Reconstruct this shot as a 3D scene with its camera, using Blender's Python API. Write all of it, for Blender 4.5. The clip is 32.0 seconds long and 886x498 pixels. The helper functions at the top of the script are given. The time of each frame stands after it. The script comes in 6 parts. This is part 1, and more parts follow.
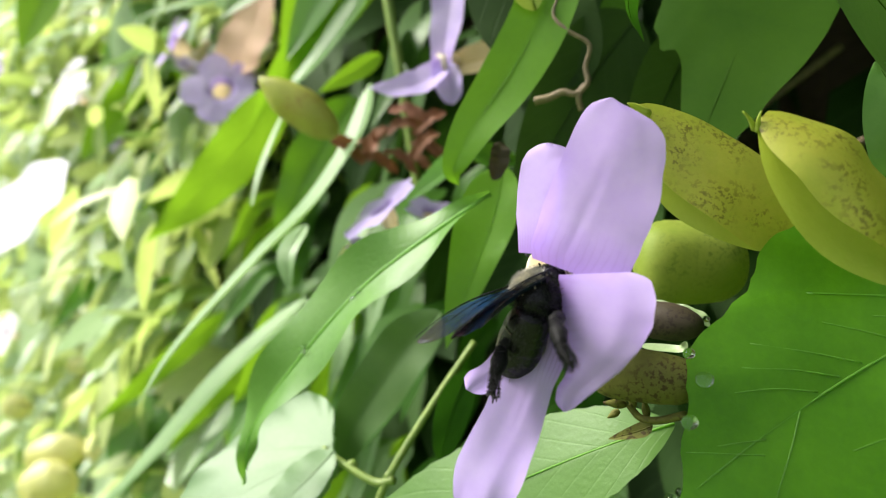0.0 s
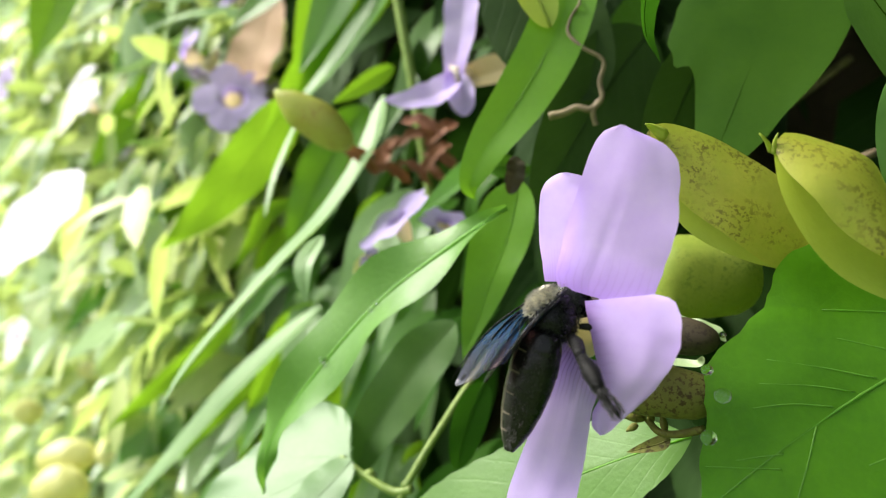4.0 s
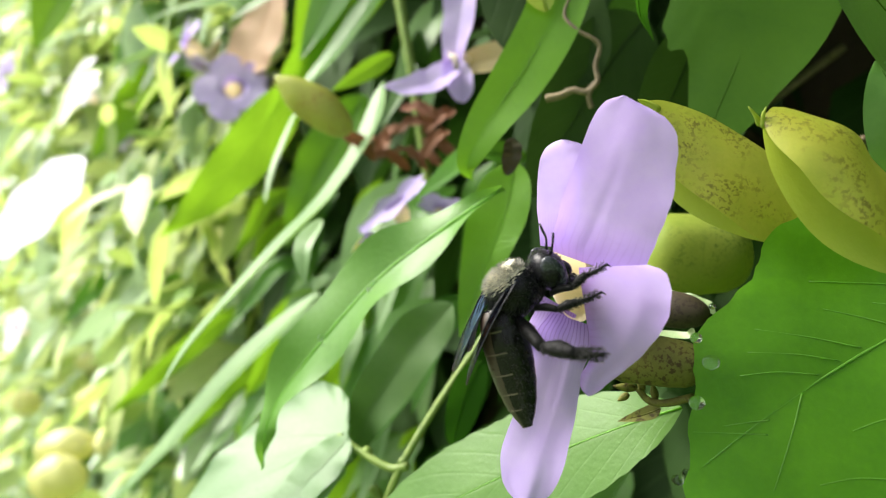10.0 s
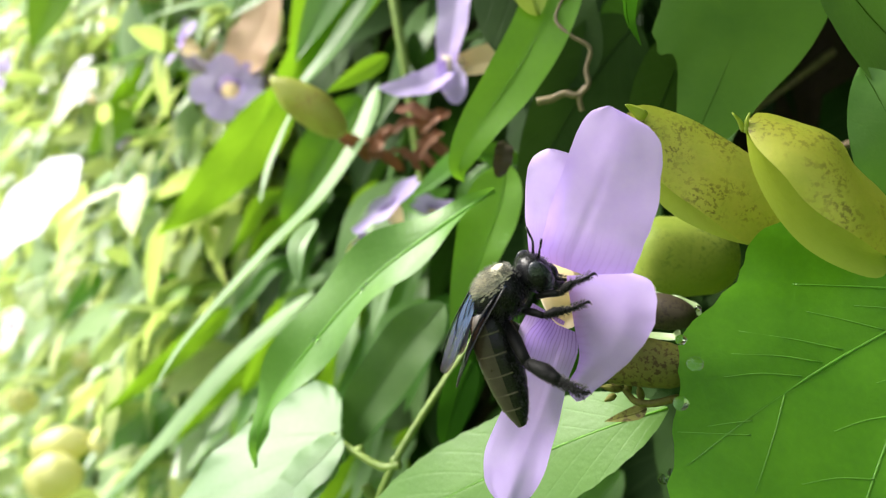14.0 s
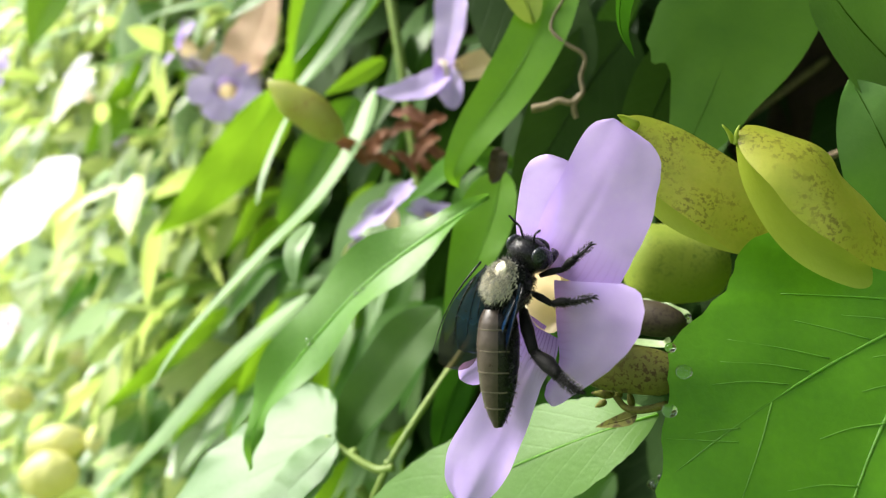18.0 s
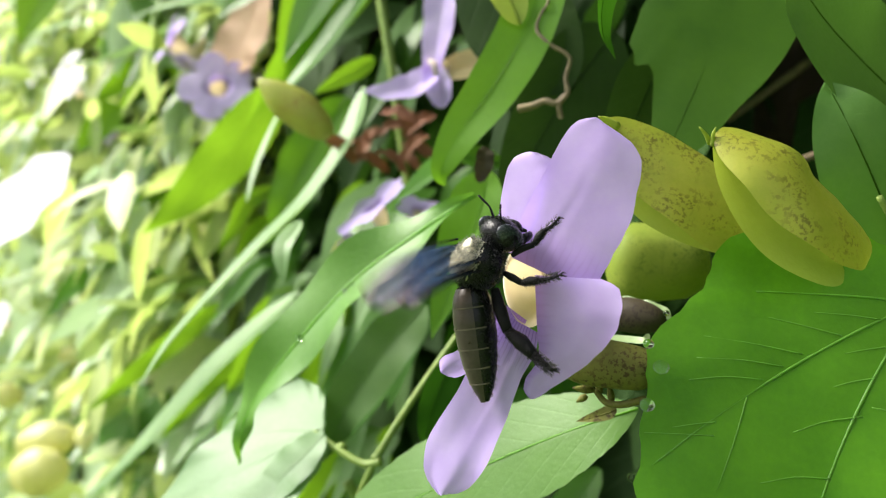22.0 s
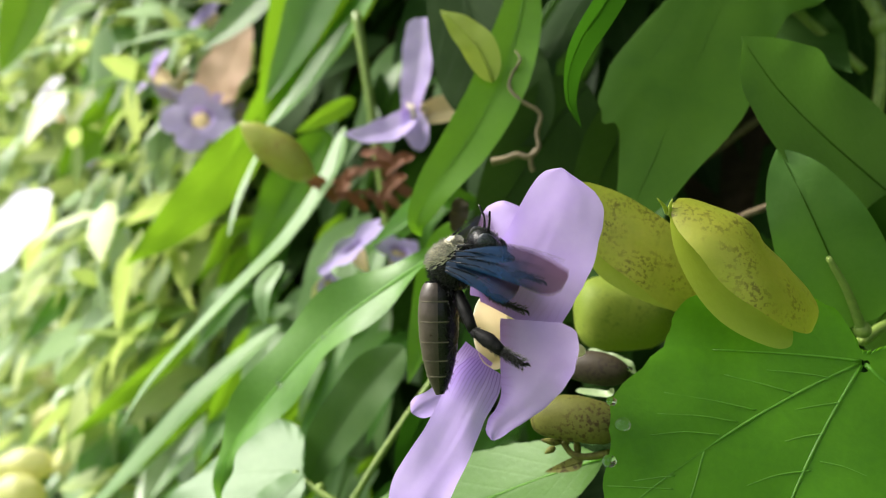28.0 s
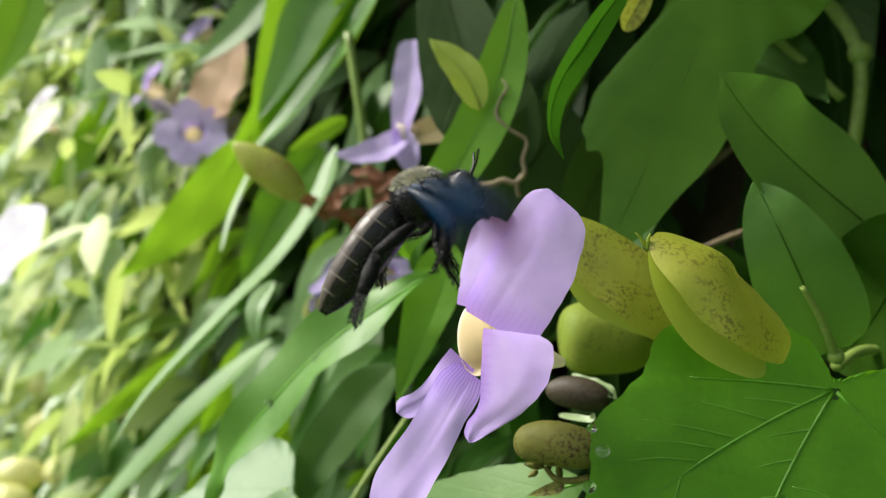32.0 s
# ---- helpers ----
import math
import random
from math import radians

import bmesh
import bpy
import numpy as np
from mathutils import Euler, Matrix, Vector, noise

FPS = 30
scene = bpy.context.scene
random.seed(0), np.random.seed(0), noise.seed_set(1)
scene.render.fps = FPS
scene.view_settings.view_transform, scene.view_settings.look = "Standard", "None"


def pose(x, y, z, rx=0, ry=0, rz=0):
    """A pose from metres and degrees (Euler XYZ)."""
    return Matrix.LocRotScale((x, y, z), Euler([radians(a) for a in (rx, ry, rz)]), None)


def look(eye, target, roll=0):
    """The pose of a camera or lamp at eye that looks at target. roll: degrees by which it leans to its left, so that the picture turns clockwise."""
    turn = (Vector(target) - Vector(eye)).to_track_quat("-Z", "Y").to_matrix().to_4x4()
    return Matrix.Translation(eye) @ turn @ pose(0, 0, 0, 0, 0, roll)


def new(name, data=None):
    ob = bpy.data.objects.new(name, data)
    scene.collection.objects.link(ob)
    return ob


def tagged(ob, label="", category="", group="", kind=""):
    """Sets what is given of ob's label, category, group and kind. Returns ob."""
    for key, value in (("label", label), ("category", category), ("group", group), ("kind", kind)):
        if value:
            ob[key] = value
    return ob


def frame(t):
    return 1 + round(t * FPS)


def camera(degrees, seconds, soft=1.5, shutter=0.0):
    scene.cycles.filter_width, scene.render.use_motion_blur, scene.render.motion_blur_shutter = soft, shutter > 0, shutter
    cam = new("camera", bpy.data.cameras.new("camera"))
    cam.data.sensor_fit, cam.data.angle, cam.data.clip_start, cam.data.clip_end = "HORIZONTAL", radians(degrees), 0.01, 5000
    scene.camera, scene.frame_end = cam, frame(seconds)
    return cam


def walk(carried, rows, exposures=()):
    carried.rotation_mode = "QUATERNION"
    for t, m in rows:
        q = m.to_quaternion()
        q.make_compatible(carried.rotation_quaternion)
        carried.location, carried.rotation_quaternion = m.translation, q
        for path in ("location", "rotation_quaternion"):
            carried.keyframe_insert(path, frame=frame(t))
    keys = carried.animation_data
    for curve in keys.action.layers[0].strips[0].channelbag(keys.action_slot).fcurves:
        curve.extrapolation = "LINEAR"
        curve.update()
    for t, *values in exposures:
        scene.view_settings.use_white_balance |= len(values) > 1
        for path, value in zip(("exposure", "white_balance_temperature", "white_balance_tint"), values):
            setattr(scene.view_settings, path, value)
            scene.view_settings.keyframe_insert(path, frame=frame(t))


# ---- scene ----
# camera, hand-held, a hand's width from the flower
cam = camera(62, 32.0, soft=1.1, shutter=0.5)
cam.data.dof.use_dof = True
cam.data.dof.focus_distance = 0.106
cam.data.dof.aperture_fstop = 18.0
PATH = [
    (0, 0.001221, 0.006359, 0.001156, 89.9886, 0.367, -0.1498),
    (0.5, 0.000876, 0.00614, 0.001428, 89.9803, 0.3998, -0.1744),
    (1, 0.000521, 0.005904, 0.001735, 89.9926, 0.4311, -0.1598),
    (1.5, 0.000104, 0.005593, 0.002103, 90.0181, 0.4376, -0.119),
    (2, -0.00033, 0.005225, 0.002494, 90.0478, 0.4284, -0.072),
    (2.5, -0.000712, 0.004869, 0.002887, 90.0678, 0.4505, -0.0194),
    (3, -0.000977, 0.004564, 0.003271, 90.0692, 0.508, 0.057),
    (3.5, -0.001108, 0.004248, 0.003531, 90.0835, 0.5585, 0.1601),
    (5.5, -0.001688, 0.003283, 0.00316, 90.3046, 0.4012, 0.295),
    (6, -0.001692, 0.003017, 0.002508, 90.3757, 0.3251, 0.2808),
    (6.5, -0.001591, 0.002854, 0.001768, 90.4153, 0.2965, 0.2792),
    (7, -0.001429, 0.002828, 0.001217, 90.3492, 0.355, 0.2862),
    (7.5, -0.001271, 0.002839, 0.000799, 90.2392, 0.4041, 0.2798),
    (8, -0.001144, 0.002724, 0.000298, 90.1694, 0.371, 0.2423),
    (8.5, -0.001088, 0.002432, -0.000211, 90.1389, 0.2959, 0.1794),
    (9, -0.001092, 0.002038, -0.000593, 90.1366, 0.2182, 0.1261),
    (9.5, -0.001117, 0.001659, -0.000692, 90.118, 0.1615, 0.0917),
    (10, -0.00105, 0.001418, -0.000548, 90.0599, 0.1332, 0.07),
    (10.5, -0.000851, 0.001261, -0.000375, 90.0011, 0.1279, 0.0759),
    (11, -0.000662, 0.001015, -0.000235, 89.9652, 0.1239, 0.0801),
    (11.5, -0.000534, 0.000716, -9e-05, 89.9425, 0.1011, 0.0549),
    (12, -0.000438, 0.00045, 6e-05, 89.9341, 0.0671, 0.0158),
    (12.5, -0.000283, 0.000208, 0.000106, 89.9548, 0.0352, -0.0103),
    (13, -5e-05, 2.9e-05, 2.8e-05, 89.9882, 0.0137, -0.0136),
    (13.5, 9.6e-05, -7.7e-05, -6.5e-05, 90.0076, -0.0044, -0.0454),
    (14, 0.000161, -0.000118, -9.2e-05, 89.9941, -0.0274, -0.1086),
    (14.5, 0.000282, -5e-05, -1.6e-05, 89.9303, -0.0357, -0.1427),
    (16.5, 0.000107, -0.000651, 0.000136, 89.9418, -0.2851, -0.1948),
    (17, 0.000206, -0.00096, 0.000511, 89.9437, -0.3012, -0.2151),
    (17.5, 0.00038, -0.001246, 0.000834, 89.9517, -0.3522, -0.2511),
    (18, 0.000623, -0.001538, 0.001095, 89.9453, -0.4341, -0.3394),
    (18.5, 0.000902, -0.001853, 0.001281, 89.9196, -0.4942, -0.4537),
    (19, 0.001213, -0.002111, 0.001308, 89.9094, -0.5117, -0.5313),
    (19.5, 0.00146, -0.002343, 0.001146, 89.9182, -0.5391, -0.5938),
    (20, 0.001564, -0.002633, 0.000877, 89.92, -0.601, -0.676),
    (20.5, 0.001609, -0.002926, 0.000641, 89.9038, -0.6406, -0.746),
    (21, 0.001635, -0.00323, 0.000615, 89.8618, -0.6426, -0.8028),
    (21.5, 0.001674, -0.003577, 0.000816, 89.805, -0.6227, -0.866),
    (22, 0.001766, -0.003919, 0.001221, 89.7355, -0.593, -0.9446),
    (22.5, 0.001914, -0.004293, 0.001728, 89.6888, -0.5774, -1.0406),
    (23, 0.002105, -0.004783, 0.002255, 89.7009, -0.5733, -1.132),
    (23.5, 0.002341, -0.005315, 0.002982, 89.7169, -0.5766, -1.2184),
    (24, 0.002662, -0.005777, 0.003844, 89.7222, -0.5999, -1.318),
    (24.5, 0.003062, -0.006252, 0.004835, 89.7498, -0.6312, -1.447),
    (25, 0.00347, -0.006839, 0.006138, 89.7867, -0.6038, -1.6009),
    (25.5, 0.003807, -0.007407, 0.007489, 89.8217, -0.4959, -1.7385),
    (27.5, 0.003046, -0.009229, 0.008566, 90.7892, -0.6682, -2.2907),
    (28, 0.002855, -0.009662, 0.00861, 90.8695, -0.6421, -2.341),
    (28.5, 0.002686, -0.009985, 0.008728, 90.9335, -0.6238, -2.3971),
    (29, 0.00259, -0.010271, 0.009041, 90.9569, -0.6144, -2.4462),
    (29.5, 0.002624, -0.010624, 0.009384, 90.9848, -0.6474, -2.4841),
    (30, 0.002805, -0.010999, 0.009659, 91.0393, -0.725, -2.5317),
    (30.5, 0.003072, -0.011377, 0.010127, 91.0792, -0.7814, -2.586),
    (31, 0.003283, -0.011878, 0.010935, 91.1054, -0.7879, -2.6605),
    (31.5, 0.003489, -0.012581, 0.011881, 91.1566, -0.7822, -2.7617),
    (32, 0.003782, -0.013417, 0.012791, 91.2348, -0.8067, -2.8789),
]
walk(cam, [(r[0], pose(*r[1:])) for r in PATH],
     exposures=[(0.0, 0.74, 6500, 10), (6.0, 0.87, 6500, 10), (13.0, 0.92, 6500, 10), (22.0, 0.84, 6500, 10), (28.0, 0.62, 6500, 10), (30.0, 0.72, 6500, 10), (31.0, 0.72, 6500, 10), (32.0, 0.40, 6500, 10)])

# ---- light: bright hazy sky, soft sun from the open side ----
SUN_DIR = Vector((-0.68, 0.08, 0.72)).normalized()
world = bpy.data.worlds.new("sky")
scene.world = world
world.use_nodes = True
wn = world.node_tree
sky = wn.nodes.new("ShaderNodeTexSky")
sky.sky_type = "NISHITA"
sky.sun_disc = False
sky.sun_elevation = math.asin(SUN_DIR.z)
sky.sun_rotation = math.atan2(SUN_DIR.x, SUN_DIR.y)
sky.dust_density = 4.0
hsv = wn.nodes.new("ShaderNodeHueSaturation")
hsv.inputs["Saturation"].default_value = 0.35
wn.links.new(sky.outputs["Color"], hsv.inputs["Color"])
bg = wn.nodes["Background"]
wn.links.new(hsv.outputs["Color"], bg.inputs["Color"])
bg.inputs["Strength"].default_value = 0.15
sun = new("sun", bpy.data.lights.new("sun", "SUN"))
sun.data.energy = 5.0
sun.data.angle = radians(30)
sun.data.color = (1.0, 0.95, 0.86)
sun.matrix_world = look((0, 0, 0), -SUN_DIR)


# ---- materials ----
def nodes_of(name):
    m = bpy.data.materials.new(name)
    m.use_nodes = True
    nt = m.node_tree
    return m, nt, nt.nodes["Principled BSDF"], nt.nodes["Material Output"]


def node(nt, kind, **vals):
    n = nt.nodes.new(kind)
    for k, v in vals.items():
        n.inputs[k].default_value = v
    return n


def math_node(nt, op, a, b=None, clamp=False):
    n = nt.nodes.new("ShaderNodeMath")
    n.operation = op
    n.use_clamp = clamp
    for i, s in enumerate((a, b)):
        if s is None:
            continue
        if isinstance(s, (int, float)):
            n.inputs[i].default_value = s
        else:
            nt.links.new(s, n.inputs[i])
    return n.outputs[0]


def mix_node(nt, fac, a, b, mode="MIX"):
    n = nt.nodes.new("ShaderNodeMix")
    n.data_type = "RGBA"
    n.blend_type = mode
    for key, s in ((0, fac), (6, a), (7, b)):
        if isinstance(s, (int, float)):
            n.inputs[key].default_value = s
        elif isinstance(s, tuple):
            n.inputs[key].default_value = (*s[:3], 1)
        else:
            nt.links.new(s, n.inputs[key])
    return n.outputs[2]


def noise_node(nt, scale, detail=3.0, rough=0.55, coords="Object", stretch=None):
    tc = nt.nodes.new("ShaderNodeTexCoord")
    out = tc.outputs[coords]
    if stretch:
        mp = nt.nodes.new("ShaderNodeMapping")
        mp.inputs["Scale"].default_value = stretch
        nt.links.new(out, mp.inputs["Vector"])
        out = mp.outputs[0]
    n = node(nt, "ShaderNodeTexNoise", Scale=scale, Detail=detail, Roughness=rough)
    nt.links.new(out, n.inputs["Vector"])
    return n.outputs["Fac"]


def ramp_node(nt, fac, *stops):
    n = nt.nodes.new("ShaderNodeValToRGB")
    e = n.color_ramp.elements
    while len(e) < len(stops):
        e.new(0.5)
    for el, (p, c) in zip(e, stops):
        el.position = p
        el.color = (*c, 1) if isinstance(c, tuple) else (c, c, c, 1)
    nt.links.new(fac, n.inputs[0])
    return n.outputs[0]


def bump_node(nt, bs, height, strength, dist):
    b = node(nt, "ShaderNodeBump", Strength=strength, Distance=dist)
    nt.links.new(height, b.inputs["Height"])
    nt.links.new(b.outputs[0], bs.inputs["Normal"])


def see_through(nt, bs, out, color, share):
    """Thin leaf or petal: part of the light passes through."""
    tr = nt.nodes.new("ShaderNodeBsdfTranslucent")
    if isinstance(color, tuple):
        tr.inputs["Color"].default_value = (*color, 1)
    else:
        nt.links.new(color, tr.inputs["Color"])
    mx = nt.nodes.new("ShaderNodeMixShader")
    mx.inputs[0].default_value = share
    nt.links.new(bs.outputs[0], mx.inputs[1])
    nt.links.new(tr.outputs[0], mx.inputs[2])
    nt.links.new(mx.outputs[0], out.inputs["Surface"])


def leaf_material(name, low, high, glow, share=0.35, rough=0.38, veins=9.0, vein_tint=0.35, spots=None, islands=False, vein_slope=0.55, gloss=0.5, net=0.0):
    m, nt, bs, out = nodes_of(name)
    uv = nt.nodes.new("ShaderNodeTexCoord")
    sep = nt.nodes.new("ShaderNodeSeparateXYZ")
    nt.links.new(uv.outputs["UV"], sep.inputs[0])
    u, v = sep.outputs[0], sep.outputs[1]
    away = math_node(nt, "ABSOLUTE", math_node(nt, "SUBTRACT", v, 0.5))
    # side veins run forward from the midrib
    ph = math_node(nt, "MULTIPLY", math_node(nt, "SUBTRACT", u, math_node(nt, "MULTIPLY", away, vein_slope)), veins)
    tri = math_node(nt, "ABSOLUTE", math_node(nt, "SUBTRACT", math_node(nt, "FRACT", ph), 0.5))
    side = math_node(nt, "SUBTRACT", 1.0, math_node(nt, "DIVIDE", tri, 0.07), clamp=True)
    rib = math_node(nt, "SUBTRACT", 1.0, math_node(nt, "DIVIDE", away, 0.022), clamp=True)
    vein = math_node(nt, "MAXIMUM", math_node(nt, "MULTIPLY", side, 0.55), rib)
    big = noise_node(nt, 70.0, 3.0)
    fine = noise_node(nt, 900.0, 4.0, 0.65)
    fac = math_node(nt, "ADD", math_node(nt, "MULTIPLY", big, 0.75), math_node(nt, "MULTIPLY", fine, 0.3))
    if islands:
        geo = nt.nodes.new("ShaderNodeNewGeometry")
        fac = math_node(nt, "ADD", math_node(nt, "MULTIPLY", fac, 0.5), math_node(nt, "MULTIPLY", geo.outputs["Random Per Island"], 0.55))
    col = ramp_node(nt, fac, (0.28, low), (0.78, high))
    pale = tuple(min(1.0, c * 1.7 + 0.03) for c in high)
    if vein_tint:
        col = mix_node(nt, math_node(nt, "MULTIPLY", vein, vein_tint), col, pale)
    if spots:
        blush = ramp_node(nt, noise_node(nt, 55.0, 4.0, 0.65), (0.48, 0.0), (0.72, 0.4))
        col = mix_node(nt, blush, col, tuple(0.35 * c + 0.5 * d for c, d in zip(high, spots)))
        sp = ramp_node(nt, noise_node(nt, 1500.0, 3.0, 0.6), (0.51, 0.0), (0.59, 1.0))
        zone = ramp_node(nt, noise_node(nt, 130.0, 3.0, 0.6), (0.44, 0.04), (0.60, 1.0))
        col = mix_node(nt, math_node(nt, "MULTIPLY", math_node(nt, "MULTIPLY", sp, zone), 0.95), col, spots)
    nt.links.new(col, bs.inputs["Base Color"])
    bs.inputs["Roughness"].default_value = rough
    bs.inputs["Specular IOR Level"].default_value = gloss
    hgt = math_node(nt, "ADD", math_node(nt, "MULTIPLY", vein, -2.2 * vein_tint), math_node(nt, "MULTIPLY", fine, 0.35))
    if net:
        where = nt.nodes.new("ShaderNodeTexCoord")
        cell = nt.nodes.new("ShaderNodeTexVoronoi")
        cell.feature = "DISTANCE_TO_EDGE"
        cell.inputs["Scale"].default_value = 330.0
        cell.inputs["Randomness"].default_value = 0.9
        nt.links.new(where.outputs["Object"], cell.inputs["Vector"])
        mesh_line = ramp_node(nt, cell.outputs["Distance"], (0.0, 1.0), (0.075, 0.0))
        col = mix_node(nt, math_node(nt, "MULTIPLY", mesh_line, net), col, pale)
        nt.links.new(col, bs.inputs["Base Color"])
        hgt = math_node(nt, "SUBTRACT", hgt, math_node(nt, "MULTIPLY", mesh_line, 2.0 * net))
    bump_node(nt, bs, hgt, 0.45, 0.0006)
    if isinstance(glow, tuple):
        gl = mix_node(nt, 0.5, col, glow)
        see_through(nt, bs, out, gl, share)
    return m


def plain_material(name, low, high, rough=0.5, scale=300.0, metal=0.0, bump=0.3, dist=0.0003, spec=0.5, share=0.0, glow=None, stretch=None):
    m, nt, bs, out = nodes_of(name)
    n1 = noise_node(nt, scale, 4.0, 0.6, stretch=stretch)
    n2 = noise_node(nt, scale * 6, 3.0, 0.6)
    fac = math_node(nt, "ADD", math_node(nt, "MULTIPLY", n1, 0.7), math_node(nt, "MULTIPLY", n2, 0.3))
    col = ramp_node(nt, fac, (0.32, low), (0.68, high))
    nt.links.new(col, bs.inputs["Base Color"])
    nt.links.new(ramp_node(nt, n1, (0.3, max(rough - 0.1, 0.02)), (0.7, min(rough + 0.1, 1.0))), bs.inputs["Roughness"])
    bs.inputs["Metallic"].default_value = metal
    bs.inputs["Specular IOR Level"].default_value = spec
    bump_node(nt, bs, fac, bump, dist)
    if share:
        see_through(nt, bs, out, glow or high, share)
    return m


GREEN = leaf_material("leaf_green", (0.045, 0.14, 0.012), (0.085, 0.23, 0.022), (0.24, 0.55, 0.02), 0.38, 0.40, vein_tint=0.16, gloss=0.38)
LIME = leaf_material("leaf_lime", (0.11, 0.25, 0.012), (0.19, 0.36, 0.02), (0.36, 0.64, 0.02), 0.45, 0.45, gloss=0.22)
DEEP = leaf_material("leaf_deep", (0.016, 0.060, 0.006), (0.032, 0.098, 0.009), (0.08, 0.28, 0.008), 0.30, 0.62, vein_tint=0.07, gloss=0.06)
SHADE = leaf_material("leaf_painted_shade", (0.016, 0.040, 0.007), (0.034, 0.070, 0.013), (0.05, 0.12, 0.01), 0.16, 0.6, vein_tint=0.15, gloss=0.2)
PALE = leaf_material("leaf_pale", (0.112, 0.225, 0.068), (0.19, 0.315, 0.118), (0.36, 0.56, 0.14), 0.3, 0.46, vein_tint=0.10, gloss=0.46)
# whitish base colour carries the sky's sheen on these leaves
SHEEN = leaf_material("leaf_painted_sheen", (0.26, 0.40, 0.20), (0.52, 0.64, 0.44), (0.5, 0.66, 0.35), 0.35, 0.35, islands=True, gloss=0.6)
MID = leaf_material("leaf_mid", (0.085, 0.20, 0.040), (0.15, 0.29, 0.075), (0.29, 0.57, 0.06), 0.36, 0.42, vein_tint=0.06, gloss=0.5)
UNDER = leaf_material("leaf_grey_green", (0.074, 0.172, 0.030), (0.120, 0.240, 0.052), (0.26, 0.52, 0.06), 0.38, 0.44, vein_tint=0.08, gloss=0.34)
DULL = leaf_material("leaf_dull", (0.045, 0.105, 0.026), (0.090, 0.165, 0.048), (0.16, 0.36, 0.04), 0.34, 0.55, vein_tint=0.04, gloss=0.25)
WAVY = leaf_material("leaf_wavy", (0.060, 0.180, 0.014), (0.130, 0.275, 0.050), (0.26, 0.56, 0.04), 0.36, 0.42, vein_tint=0.06, gloss=0.46, net=0.04)
BROADLEAF = leaf_material("leaf_broad_lobed", (0.044, 0.165, 0.005), (0.122, 0.335, 0.012), (0.26, 0.64, 0.012), 0.42, 0.40, vein_tint=0.0, gloss=0.3, net=0.02)
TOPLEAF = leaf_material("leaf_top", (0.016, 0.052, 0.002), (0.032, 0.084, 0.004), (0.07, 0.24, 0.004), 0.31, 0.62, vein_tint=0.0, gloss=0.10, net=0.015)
GREYLEAF = leaf_material("leaf_grey_smooth", (0.042, 0.100, 0.018), (0.076, 0.150, 0.032), (0.12, 0.30, 0.02), 0.30, 0.5, vein_tint=0.02, gloss=0.3, net=0.02)
SATIN = leaf_material("leaf_satin", (0.055, 0.150, 0.020), (0.100, 0.215, 0.038), (0.16, 0.42, 0.02), 0.34, 0.45, vein_tint=0.02, gloss=0.35, net=0.02)
BRIGHT = leaf_material("leaf_bright", (0.080, 0.215, 0.008), (0.135, 0.31, 0.016), (0.30, 0.62, 0.02), 0.45, 0.42, vein_tint=0.06, gloss=0.35)
PALELEAF = leaf_material("leaf_pale_heart", (0.100, 0.205, 0.080), (0.175, 0.290, 0.130), (0.36, 0.56, 0.14), 0.3, 0.46, vein_tint=0.0, gloss=0.46, net=0.03)
BRACT = leaf_material("bract_yellow", (0.21, 0.29, 0.020), (0.46, 0.43, 0.06), (0.52, 0.60, 0.04), 0.35, 0.42, veins=7, vein_tint=0.015, spots=(0.10, 0.075, 0.015))
SHEATH = leaf_material("bract_sheath", (0.42, 0.34, 0.14), (0.60, 0.50, 0.26), (0.7, 0.6, 0.2), 0.4, 0.5, veins=5, vein_tint=0.02)
INNER = leaf_material("bract_inside", (0.24, 0.33, 0.04), (0.36, 0.44, 0.07), (0.55, 0.64, 0.06), 0.42, 0.45, veins=5, vein_tint=0.02)
BUD = leaf_material("bud_yellow", (0.58, 0.60, 0.20), (0.80, 0.78, 0.42), (0.9, 0.88, 0.4), 0.4, 0.45, veins=4, vein_tint=0.02)
BUD_OLIVE = leaf_material("bud_olive", (0.28, 0.34, 0.05), (0.48, 0.48, 0.10), (0.6, 0.62, 0.08), 0.35, 0.45, veins=4, vein_tint=0.02, spots=(0.28, 0.17, 0.05))
POD = leaf_material("bract_green", (0.125, 0.195, 0.020), (0.28, 0.33, 0.048), (0.48, 0.58, 0.03), 0.26, 0.6, veins=4, vein_tint=0, spots=(0.10, 0.15, 0.02), vein_slope=0.1, gloss=0.25)
BROWNED = leaf_material("bract_browned", (0.07, 0.068, 0.014), (0.18, 0.195, 0.036), (0.25, 0.24, 0.04), 0.2, 0.62, veins=5, vein_tint=0, spots=(0.05, 0.032, 0.012), gloss=0.2)
WITHERED = leaf_material("bract_withered", (0.022, 0.016, 0.008), (0.06, 0.045, 0.02), (0.08, 0.05, 0.02), 0.12, 0.6, veins=5, vein_tint=0, spots=(0.02, 0.012, 0.006))
DRY = leaf_material("leaf_dry", (0.44, 0.27, 0.16), (0.62, 0.42, 0.28), (0.72, 0.46, 0.28), 0.42, 0.7, vein_tint=0.2)
RUST = leaf_material("leaf_rust", (0.10, 0.036, 0.014), (0.26, 0.10, 0.04), (0.34, 0.12, 0.04), 0.2, 0.7, vein_tint=0.1)
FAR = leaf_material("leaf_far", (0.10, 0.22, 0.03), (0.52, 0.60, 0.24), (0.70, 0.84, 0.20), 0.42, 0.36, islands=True)
